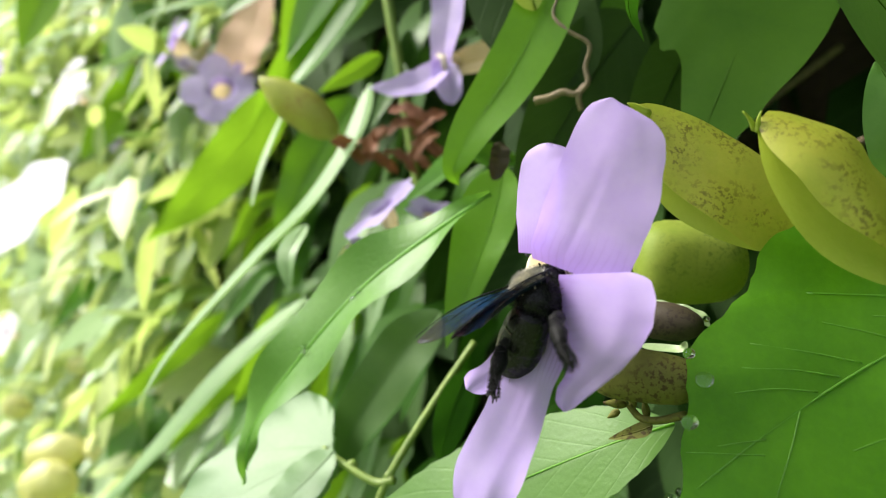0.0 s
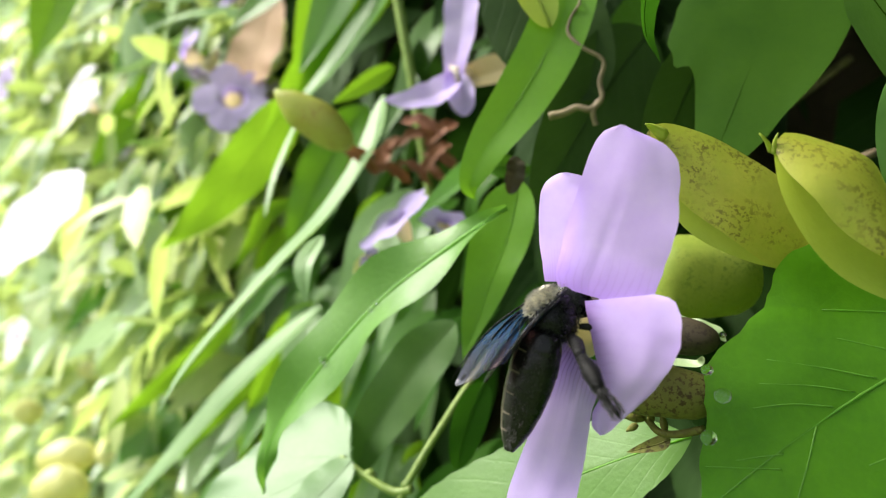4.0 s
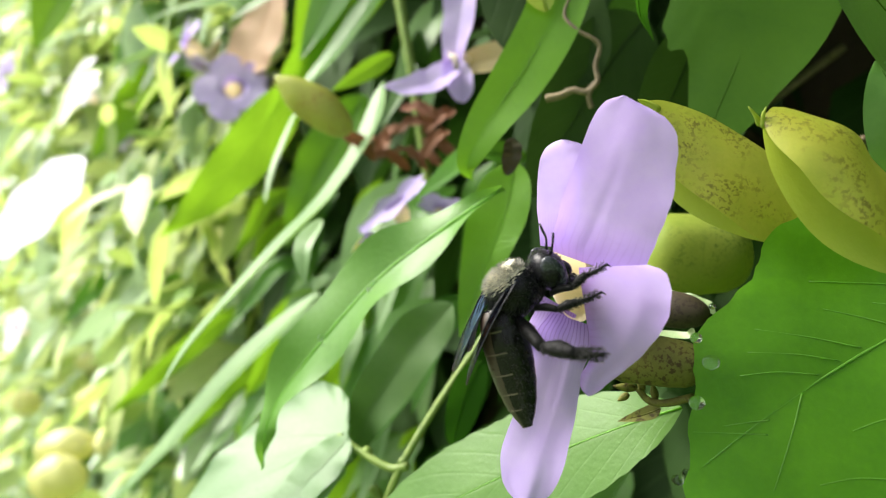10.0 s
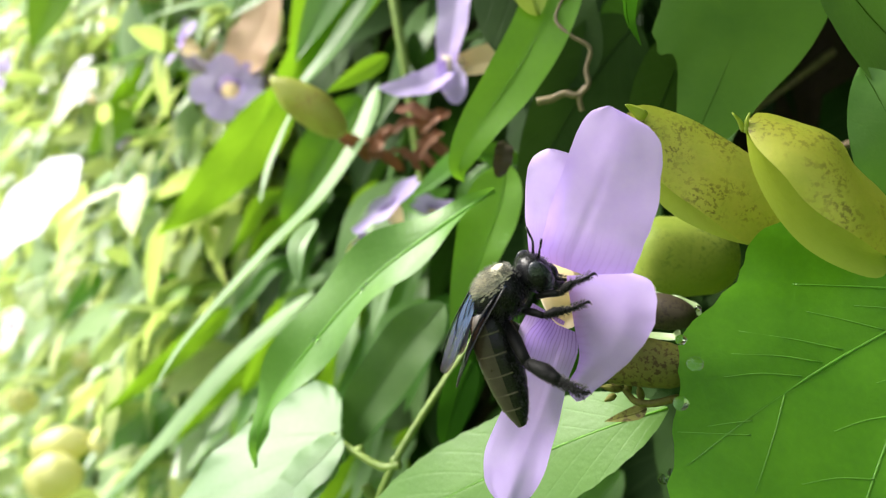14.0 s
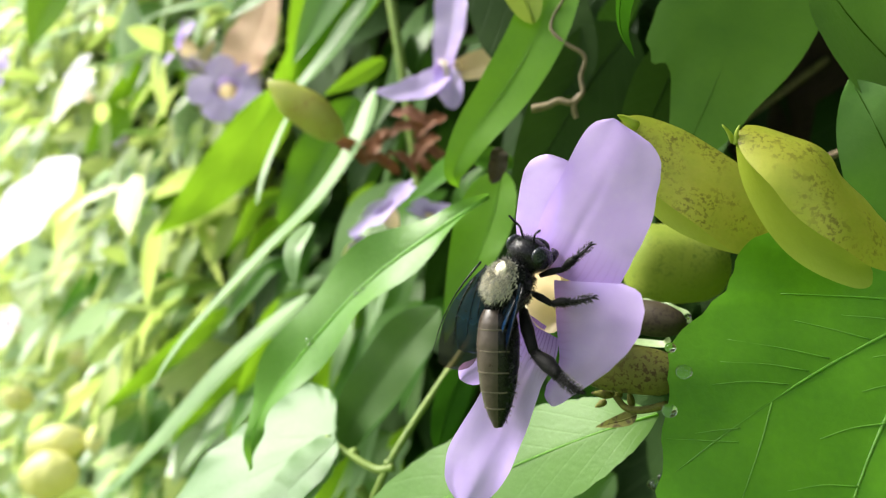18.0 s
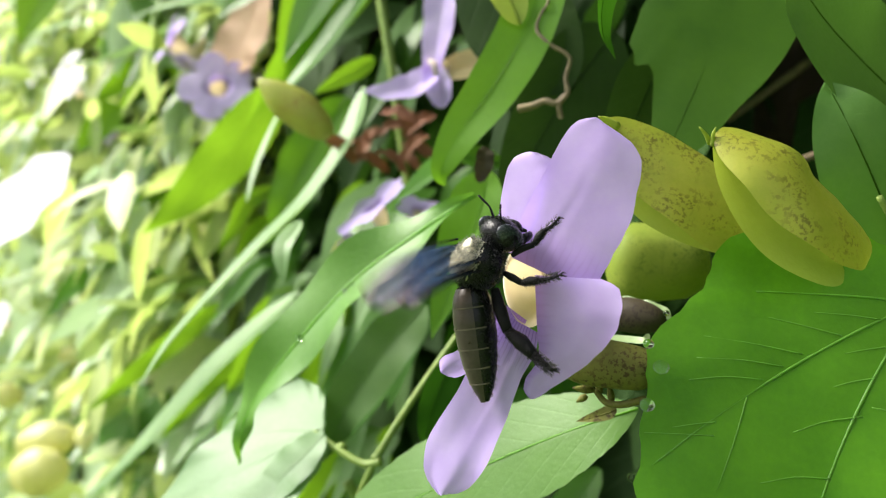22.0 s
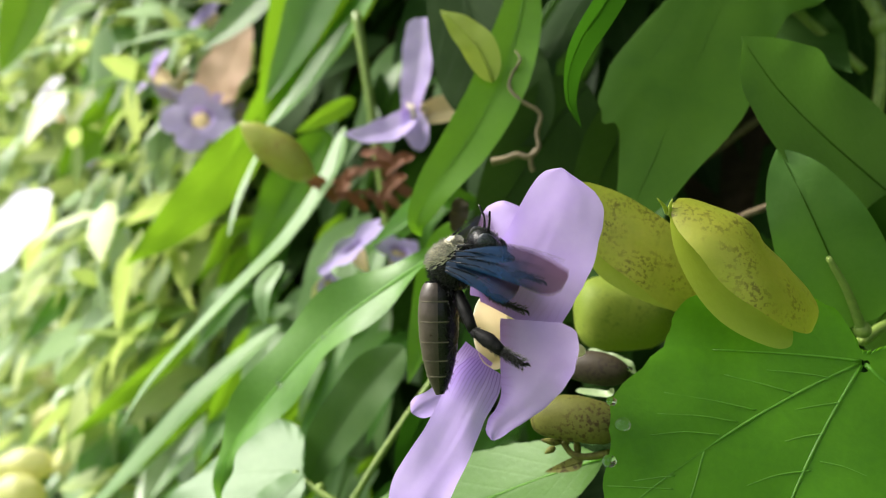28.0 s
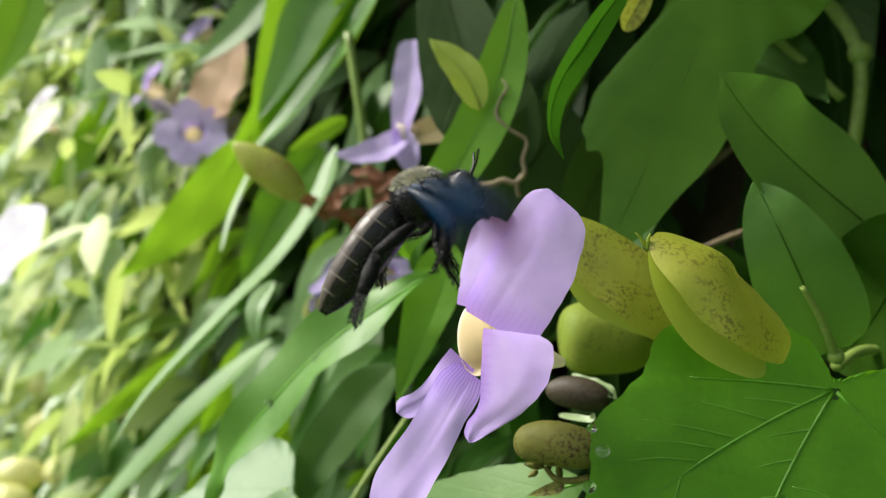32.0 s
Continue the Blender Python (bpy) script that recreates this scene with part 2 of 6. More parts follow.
# hedge leaf darkened: the shade inside the hedge is in its colour
CORE = leaf_material("leaf_core_darkened", (0.012, 0.036, 0.006), (0.032, 0.08, 0.012), (0.05, 0.14, 0.01), 0.15, 0.6, islands=True, gloss=0.15)
HEDGE = leaf_material("leaf_hedge", (0.035, 0.11, 0.01), (0.14, 0.27, 0.035), (0.3, 0.5, 0.03), 0.3, 0.45, islands=True, gloss=0.3)
STEM = plain_material("stem_green", (0.12, 0.20, 0.035), (0.22, 0.30, 0.06), 0.5, 500.0)
STEM_OLD = plain_material("stem_brown", (0.10, 0.075, 0.04), (0.26, 0.20, 0.12), 0.7, 600.0, bump=0.6)
RIB = plain_material("vein_pale", (0.10, 0.24, 0.03), (0.16, 0.31, 0.05), 0.45, 900.0, share=0.45, glow=(0.26, 0.56, 0.04))
RIB_DIM = plain_material("vein_dim", (0.065, 0.205, 0.010), (0.125, 0.33, 0.020), 0.46, 900.0, share=0.42, glow=(0.26, 0.64, 0.02))
RIB_SOFT = plain_material("vein_soft", (0.095, 0.26, 0.022), (0.165, 0.37, 0.045), 0.46, 900.0, share=0.4, glow=(0.30, 0.66, 0.03))
CREAM = plain_material("throat_cream", (0.70, 0.60, 0.45), (0.80, 0.71, 0.57), 0.55, 500.0, share=0.6, glow=(0.86, 0.74, 0.56))
IVORY = plain_material("tube_ivory", (0.66, 0.62, 0.42), (0.80, 0.76, 0.60), 0.5, 300.0, share=0.65, glow=(0.92, 0.88, 0.7))
SEPAL = plain_material("sepal_pale", (0.17, 0.26, 0.10), (0.30, 0.40, 0.19), 0.45, 500.0, share=0.25, glow=(0.5, 0.6, 0.3))
BACKING = plain_material("backing_brown", (0.03, 0.022, 0.014), (0.07, 0.05, 0.03), 0.9, 30.0, bump=0.8, dist=0.01)
GRASS = plain_material("grass", (0.05, 0.10, 0.02), (0.12, 0.20, 0.04), 0.8, 12.0, bump=0.8, dist=0.02)


def petal_material(name, low, high, lines, share=0.35, streak=0.4):
    m, nt, bs, out = nodes_of(name)
    uv = nt.nodes.new("ShaderNodeTexCoord")
    sep = nt.nodes.new("ShaderNodeSeparateXYZ")
    nt.links.new(uv.outputs["UV"], sep.inputs[0])
    u, v = sep.outputs[0], sep.outputs[1]
    wob = noise_node(nt, 240.0, 2.0)
    across = math_node(nt, "ADD", math_node(nt, "MULTIPLY", v, 13.0), math_node(nt, "MULTIPLY", wob, 1.6))
    tri = math_node(nt, "ABSOLUTE", math_node(nt, "SUBTRACT", math_node(nt, "FRACT", across), 0.5))
    line = math_node(nt, "SUBTRACT", 1.0, math_node(nt, "DIVIDE", tri, 0.2), clamp=True)
    near = ramp_node(nt, u, (0.0, 1.0), (0.12, 0.6), (0.27, 0.03), (1.0, 0.0))
    mott = noise_node(nt, 130.0, 4.0, 0.6)
    col = ramp_node(nt, mott, (0.3, low), (0.7, high))
    col = mix_node(nt, math_node(nt, "MULTIPLY", ramp_node(nt, u, (0.0, 0.65), (0.26, 0.0)), 0.9), col, lines)
    col = mix_node(nt, math_node(nt, "MULTIPLY", math_node(nt, "MULTIPLY", line, near), streak), col, tuple(c * 0.55 for c in lines))
    nt.links.new(col, bs.inputs["Base Color"])
    bs.inputs["Roughness"].default_value = 0.55
    bs.inputs["Specular IOR Level"].default_value = 0.3
    fine = noise_node(nt, 700.0, 3.0)
    bump_node(nt, bs, math_node(nt, "ADD", fine, math_node(nt, "MULTIPLY", math_node(nt, "MULTIPLY", line, near), -0.3)), 0.1, 0.0004)
    see_through(nt, bs, out, col, share)
    return m


PETAL = petal_material("petal_lilac", (0.57, 0.40, 0.90), (0.66, 0.50, 0.96), (0.32, 0.15, 0.66), 0.52, streak=0.15)
PETAL_LIP = petal_material("petal_lip", (0.57, 0.41, 0.90), (0.66, 0.51, 0.96), (0.19, 0.06, 0.48), 0.52, streak=0.6)
PETAL_FAR = petal_material("petal_violet", (0.50, 0.39, 0.78), (0.64, 0.54, 0.88), (0.24, 0.12, 0.50), 0.5)
# lilac petals whitened in colour for the glare of strong light
PETAL_WHITE = petal_material("petal_glare_white", (0.72, 0.67, 0.84), (0.82, 0.79, 0.90), (0.62, 0.48, 0.76), 0.45)

BLACK = plain_material("chitin_black", (0.004, 0.004, 0.005), (0.010, 0.010, 0.012), 0.26, 900.0, bump=0.6, dist=0.0002, spec=0.22)
PLATE = plain_material("tergite_black", (0.034, 0.026, 0.019), (0.060, 0.047, 0.036), 0.36, 900.0, bump=0.25, dist=0.0002, spec=0.35)
RING = plain_material("ring_black", (0.004, 0.004, 0.004), (0.011, 0.011, 0.010), 0.25, 800.0, bump=0.4, dist=0.0002, spec=0.28)
SEAM = plain_material("seam_brown", (0.035, 0.028, 0.02), (0.16, 0.13, 0.095), 0.5, 420.0)
EYE = plain_material("compound_eye", (0.016, 0.019, 0.024), (0.04, 0.046, 0.055), 0.26, 3000.0, bump=0.5, dist=0.0001)
LEG = plain_material("leg_black", (0.004, 0.004, 0.004), (0.012, 0.012, 0.012), 0.5, 900.0, bump=0.8, dist=0.0003, spec=0.10)
FUZZ = plain_material("hair_grey", (0.05, 0.05, 0.045), (0.72, 0.70, 0.60), 0.8, 520.0)
FUZZ_BLACK = plain_material("hair_black", (0.008, 0.008, 0.009), (0.02, 0.02, 0.02), 0.6, 1500.0)
POLLEN = plain_material("pollen_cream", (0.50, 0.47, 0.34), (0.72, 0.68, 0.54), 0.9, 2500.0, bump=0.7)


def wing_material():
    """Dark membrane: blue sheen near the body, brown and clearer towards the tip."""
    m, nt, bs, out = nodes_of("wing_membrane")
    uv = nt.nodes.new("ShaderNodeTexCoord")
    sep = nt.nodes.new("ShaderNodeSeparateXYZ")
    nt.links.new(uv.outputs["UV"], sep.inputs[0])
    along = math_node(nt, "ABSOLUTE", sep.outputs[1])
    n = noise_node(nt, 420.0, 3.0)
    spread = math_node(nt, "ADD", along, math_node(nt, "MULTIPLY", math_node(nt, "SUBTRACT", n, 0.5), 0.5))
    col = ramp_node(nt, spread, (0.05, (0.006, 0.02, 0.035)), (0.28, (0.005, 0.036, 0.090)), (0.5, (0.010, 0.012, 0.035)), (0.8, (0.035, 0.018, 0.012)))
    nt.links.new(col, bs.inputs["Base Color"])
    bs.inputs["Roughness"].default_value = 0.28
    bs.inputs["Specular IOR Level"].default_value = 0.45
    bs.inputs["Coat Weight"].default_value = 0.6
    bs.inputs["Coat Roughness"].default_value = 0.15
    bs.inputs["Coat Tint"].default_value = (0.55, 0.75, 1.0, 1)
    bump_node(nt, bs, noise_node(nt, 700.0, 2.0), 0.25, 0.0003)
    tp = nt.nodes.new("ShaderNodeBsdfTransparent")
    tp.inputs["Color"].default_value = (0.50, 0.34, 0.34, 1)
    mx = nt.nodes.new("ShaderNodeMixShader")
    nt.links.new(ramp_node(nt, along, (0.1, 0.2), (0.8, 0.58)), mx.inputs[0])
    nt.links.new(bs.outputs[0], mx.inputs[1])
    nt.links.new(tp.outputs[0], mx.inputs[2])
    nt.links.new(mx.outputs[0], out.inputs["Surface"])
    return m


WING = wing_material()


def water_material():
    m, nt, bs, out = nodes_of("water_drop")
    bs.inputs["Base Color"].default_value = (0.95, 1.0, 0.95, 1)
    bs.inputs["Transmission Weight"].default_value = 1.0
    bs.inputs["Roughness"].default_value = 0.01
    bs.inputs["IOR"].default_value = 1.33
    return m


WATER = water_material()


# ---- mesh helpers ----
def part(name, bm, material, parent=None, label="", smooth=True):
    me = bpy.data.meshes.new(name)
    bm.to_mesh(me)
    bm.free()
    me.materials.append(material)
    if smooth:
        me.polygons.foreach_set("use_smooth", [True] * len(me.polygons))
    ob = new(name, me)
    ob.parent = parent
    return tagged(ob, label)


def thing(name, at, label, category, group="", kind=""):
    ob = new(name)
    ob.location = at
    ob.empty_display_size = 0.005
    return tagged(ob, label, category, group, kind)


def curve_at(pts, t):
    """A smooth line through three or more points."""
    n = len(pts) - 1
    x = min(max(t, 0.0), 1.0) * n
    i = min(int(x), n - 1)
    f = x - i
    p1, p2 = Vector(pts[i]), Vector(pts[i + 1])
    p0 = Vector(pts[i - 1]) if i > 0 else 2 * p1 - p2
    p3 = Vector(pts[i + 2]) if i + 2 <= n else 2 * p2 - p1
    return 0.5 * (2 * p1 + (p2 - p0) * f + (2 * p0 - 5 * p1 + 4 * p2 - p3) * f * f + (3 * p1 - p0 - 3 * p2 + p3) * f ** 3)


def tube_mesh(bm, pts, r0, r1, sides=6, steps=10, swell=None):
    rings = []
    for i in range(steps + 1):
        t = i / steps
        c = curve_at(pts, t)
        d = (curve_at(pts, min(t + 0.02, 1)) - curve_at(pts, max(t - 0.02, 0))).normalized()
        a = d.orthogonal().normalized() if i == 0 else (a - d * a.dot(d)).normalized()
        b = d.cross(a)
        r = r0 + (r1 - r0) * t
        if swell:
            r *= swell(t)
        rings.append([bm.verts.new(c + (a * math.cos(k * math.tau / sides) + b * math.sin(k * math.tau / sides)) * r) for k in range(sides)])
    for q, w in zip(rings, rings[1:]):
        for k in range(sides):
            bm.faces.new((q[k], q[(k + 1) % sides], w[(k + 1) % sides], w[k]))
    bm.faces.new(rings[0][::-1])
    bm.faces.new(rings[-1])
    return bm


PROFILE = {"lance": (0.55, 0.95), "oval": (0.5, 0.5), "heart": (0.28, 0.75), "strap": (0.25, 0.35), "drop": (0.8, 0.45), "whip": (1.2, 1.5), "hook": (0.6, 1.15), "blunt": (0.5, 0.32), "pouch": (0.42, 0.24)}


def blade_point(t, v, spine, width, face, profile="lance", fold=0.15, wave=0.0, waves=3.0, teeth=0.0, lobe=0.0, cup=0.0, twist=0.0, lop=0.0, step=None, ph=0.0, lift=0.0):
    """A place on a leaf blade: t from base to tip, v across from -1 to 1."""
    a, b = PROFILE[profile]
    top = (a / (a + b)) ** a * (b / (a + b)) ** b
    c = curve_at(spine, t)
    d = (curve_at(spine, min(t + 0.03, 1)) - curve_at(spine, max(t - 0.03, 0))).normalized()
    s = d.cross(face).normalized()
    up = s.cross(d)
    if twist:
        q = Matrix.Rotation(radians(twist) * (t - 0.5), 3, d)
        s, up = q @ s, q @ up
    tt = min(max(t, 0.004), 0.996)
    w = 0.5 * width * (tt ** a * (1 - tt) ** b / top)
    e = 1 + teeth * ((t * 15 + ph) % 1.0 - 0.5) * abs(v) ** 4
    e *= 1 + lop * (1 if v > 0 else -1)
    if step and v * step[2] > 0:
        e *= 1 + step[1] / (1 + math.exp(min((t - step[0]) * 90, 60)))
    h = lift + fold * abs(v) * w + cup * v * v * w + wave * abs(v) ** 1.6 * width * math.sin(waves * math.tau * t + ph + (1.3 if v > 0 else 0))
    back = lobe * width * (1 - t) ** 5 * abs(v) ** 1.3
    return c + s * (v * w * e) + up * h - d * back


def blade_mesh(bm, spine, width, face, profile="lance", nu=26, nv=10, seed=0, base=Vector((0, 0, 0)), **shape):
    """A leaf blade along a line of points, with its upper side towards face."""
    uvl = bm.loops.layers.uv.verify()
    face = Vector(face).normalized()
    ph = random.Random(seed).random() * 6
    grid = [[(bm.verts.new(blade_point(i / nu, 2 * j / nv - 1, spine, width, face, profile, ph=ph, **shape) - base), (i / nu, j / nv)) for j in range(nv + 1)] for i in range(nu + 1)]
    for r, q in zip(grid, grid[1:]):
        for k in range(nv):
            four = (r[k], r[k + 1], q[k + 1], q[k])
            f = bm.faces.new([x[0] for x in four])
            for lp, x in zip(f.loops, four):
                lp[uvl].uv = x[1]
    return bm


def leaf(spine, width, face=(0, -1, 0.2), material=None, label="green vine leaf on the hedge", rib=0.0004, profile="lance", stalk=None, name="leaf", group="vine leaves", veins=(), rib_material=None, category="leaf", nu=26, nv=10, seed=0, **shape):
    base = Vector(spine[0])
    ob = thing(name, base, label, category, group)
    part("blade", blade_mesh(bmesh.new(), spine, width, face, profile, nu, nv, seed, base, **shape), material or GREEN, ob)
    fv = Vector(face).normalized()
    ph = random.Random(seed).random() * 6
    rib *= 0.55
    if rib:
        pts = [blade_point(t, 0, spine, width, fv, profile, ph=ph, lift=rib * 0.3, **shape) - base for t in (0, 0.2, 0.4, 0.6, 0.8, 0.94)]
        part("midrib", tube_mesh(bmesh.new(), pts, rib * 1.2, rib * 0.35, 5, 12), rib_material or material or RIB, ob, "raised midrib")
    for way in veins:
        pts = [blade_point(t, v, spine, width, fv, profile, ph=ph, lift=0.0, **shape) - base for t, v in way]
        part("side_vein", tube_mesh(bmesh.new(), pts, rib * 0.8, rib * 0.25, 5, 10), rib_material or material or RIB, ob)
    if stalk:
        pts = [Vector(p) - base for p in [spine[0]] + list(stalk)]
        part("stalk", tube_mesh(bmesh.new(), pts, 0.0008, 0.0009, 6, 8), STEM, ob)
    return ob


def blob_mesh(bm, size, at=(0, 0, 0), seg=16, rings=10, shape=None):
    m = Matrix.Translation(at) @ Matrix.Diagonal((*size, 1))
    res = bmesh.ops.create_uvsphere(bm, u_segments=seg, v_segments=rings, radius=1.0)
    if shape:
        for v in res["verts"]:
            v.co = shape(v.co)
    bmesh.ops.transform(bm, matrix=m, verts=res["verts"])
    return bm


# ---- setting ----
bm = bmesh.new()
bmesh.ops.create_grid(bm, x_segments=8, y_segments=8, size=400.0)
ground = part("ground", bm, GRASS)
ground.location = (0, 0, -1.1)
tagged(ground, "rough green grass at the hedge's foot", "ground", kind="structure")

# the hedge runs from beside the camera away to the open side
HEDGE_A = Vector((0.13, 0.02, 0))
HEDGE_D = Vector((-0.60, 0.80, 0)).normalized()
HEDGE_N = Vector((HEDGE_D.y, -HEDGE_D.x, 0)) * -1
if HEDGE_N.dot(Vector((-1, -1, 0))) < 0:
    HEDGE_N = -HEDGE_N


def hedge_point(s, off, z):
    return HEDGE_A + HEDGE_D * s + HEDGE_N * off + Vector((0, 0, z))


# solid dark body added behind the leaves for the hedge's shaded inside
bm = bmesh.new()
rng = random.Random(3)
cols = []
SECTION = [(-0.16, -1.1 + 0.15 * k) for k in range(15)] + [(-0.24, 1.13), (-0.40, 1.22), (-0.60, 1.25), (-0.80, 1.20), (-0.95, 1.08)] + [(-1.0, 0.9 - 0.25 * k) for k in range(9)]
for i in range(60):
    s = -1.5 + i * 0.16
    cols.append([bm.verts.new(hedge_point(s, off + 0.03 * noise.noise(Vector((s * 5, z * 5, off))), z)) for off, z in SECTION])
for a, b in zip(cols, cols[1:]):
    for k in range(len(SECTION) - 1):
        bm.faces.new((a[k], b[k], b[k + 1], a[k + 1]))
bm.faces.new(cols[0])
bm.faces.new(cols[-1][::-1])
tagged(part("hedge_backing", bm, BACKING), "solid dark brown backing added inside the hedge", "bank", kind="structure")


def leaf_cloud(name, count, place, size, material, label, seed, lean=1.0):
    """Many small leaves, too many to tell apart."""
    rng = random.Random(seed)
    verts, faces, uvs = [], [], []
    prof = [(0.0, 0.0), (0.25, 0.38), (0.55, 0.42), (0.8, 0.24), (1.0, 0.0)]
    for _ in range(count):
        p, sc = place(rng)
        L = rng.uniform(*size) * sc
        d = Vector((rng.uniform(-0.8, 0.3), rng.uniform(-0.8, 0.4), rng.uniform(-1.2, 0.3))).normalized()
        f = (HEDGE_N * lean + Vector((rng.gauss(0, 0.5), rng.gauss(0, 0.5), rng.gauss(0.75, 0.5)))).normalized()
        s = d.cross(f).normalized()
        up = s.cross(d)
        i0 = len(verts)
        bend = rng.uniform(0.0, 0.35)
        wide = rng.uniform(0.3, 0.6)
        for t, w in prof:
            c = p + d * (L * t) - Vector((0, 0, 1)) * (bend * L * t * t)
            verts += [c - s * (w * L * wide) + up * (0.12 * w * L), c, c + s * (w * L * wide) + up * (0.12 * w * L)]
        for k in range(4):
            a = i0 + 3 * k
            faces += [(a, a + 1, a + 4, a + 3), (a + 1, a + 2, a + 5, a + 4)]
            t0, t1 = prof[k][0], prof[k + 1][0]
            uvs += [(t0, 0.1), (t0, 0.5), (t1, 0.5), (t1, 0.1), (t0, 0.5), (t0, 0.9), (t1, 0.9), (t1, 0.5)]
    me = bpy.data.meshes.new(name)
    me.from_pydata([tuple(v) for v in verts], [], faces)
    lay = me.uv_layers.new(name="UVMap")
    lay.data.foreach_set("uv", [c for q in uvs for c in q])
    me.materials.append(material)
    me.polygons.foreach_set("use_smooth", [True] * len(me.polygons))
    return tagged(new(name, me), label, "foliage", kind="stuff")


def far_place(rng):
    while True:
        s = 0.42 + 2.6 * rng.random() ** 1.4
        z = rng.uniform(-0.55, 0.6) * (0.35 + 0.6 * s)
        if noise.noise(Vector((s * 11, z * 11, 1.7))) > -0.22:
            break
    return hedge_point(s, rng.gauss(-0.015, 0.028) - 0.01 * s - (0.022 if s < 0.7 else 0), z), 0.75 + 0.1 * s


def sheen_place(rng):
    s = 0.45 + 2.0 * rng.random() ** 1.3
    z = rng.uniform(-0.4, 0.6) * (0.35 + 0.6 * s)
    return hedge_point(s, rng.gauss(-0.02, 0.02) - (0.02 if s < 0.7 else 0), z), 0.8 + 0.1 * s


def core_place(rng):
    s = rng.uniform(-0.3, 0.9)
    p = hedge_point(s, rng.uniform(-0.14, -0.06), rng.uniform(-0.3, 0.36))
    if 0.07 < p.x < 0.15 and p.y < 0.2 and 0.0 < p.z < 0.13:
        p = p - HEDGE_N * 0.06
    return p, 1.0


def outer_place(rng):
    while True:
        s, side = rng.uniform(-1.5, 7.9), rng.random()
        if side < 0.45:
            z = rng.uniform(-1.1, 1.1)
            k = max(0.35 + 0.6 * s, 0.5)
            if -0.35 < s < 1.6 and -0.5 * k < z < 0.55 * k:
                continue
            return hedge_point(s, rng.uniform(-0.15, -0.06), z), 1.0
        if side < 0.7:
            return hedge_point(s, rng.uniform(-1.0, -0.15), 1.18 + 0.06 * rng.random()), 1.0
        return hedge_point(s, -1.0 - 0.08 * rng.random(), rng.uniform(-1.1, 1.1)), 1.0


leaf_cloud("hedge_foliage", 15000, outer_place, (0.09, 0.17), HEDGE, "mixed green vine leaves covering the hedge", 14, 0.3)
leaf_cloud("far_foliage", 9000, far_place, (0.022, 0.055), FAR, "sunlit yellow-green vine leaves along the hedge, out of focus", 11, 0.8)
leaf_cloud("sheen_foliage", 2300, sheen_place, (0.025, 0.06), SHEEN, "glossy leaves along the hedge, sky sheen painted pale", 13, 0.5)
leaf_cloud("inner_foliage", 2200, core_place, (0.04, 0.08), CORE, "inner hedge leaves with shade put into their colour", 12, 0.6)

def steps_at(table, x):
    """Smooth value of a short table of (x, y) rows, with no overshoot."""
    n = len(table) - 1
    if x <= table[0][0]:
        return table[0][1]
    if x >= table[n][0]:
        return table[n][1]
    slope = [(table[k + 1][1] - table[k][1]) / (table[k + 1][0] - table[k][0]) for k in range(n)]
    i = next(k for k in range(n) if x <= table[k + 1][0])

    def lean(k):
        if k == 0 or k == n:
            return slope[min(k, n - 1)]
        p, q = slope[k - 1], slope[k]
        return 0.0 if p * q <= 0 else 2 * p * q / (p + q)
    (xa, ya), (xb, yb) = table[i], table[i + 1]
    w = xb - xa
    f = (x - xa) / w
    return ya * (1 + 2 * f) * (1 - f) ** 2 + lean(i) * w * f * (1 - f) ** 2 + yb * f * f * (3 - 2 * f) + lean(i + 1) * w * f * f * (f - 1)


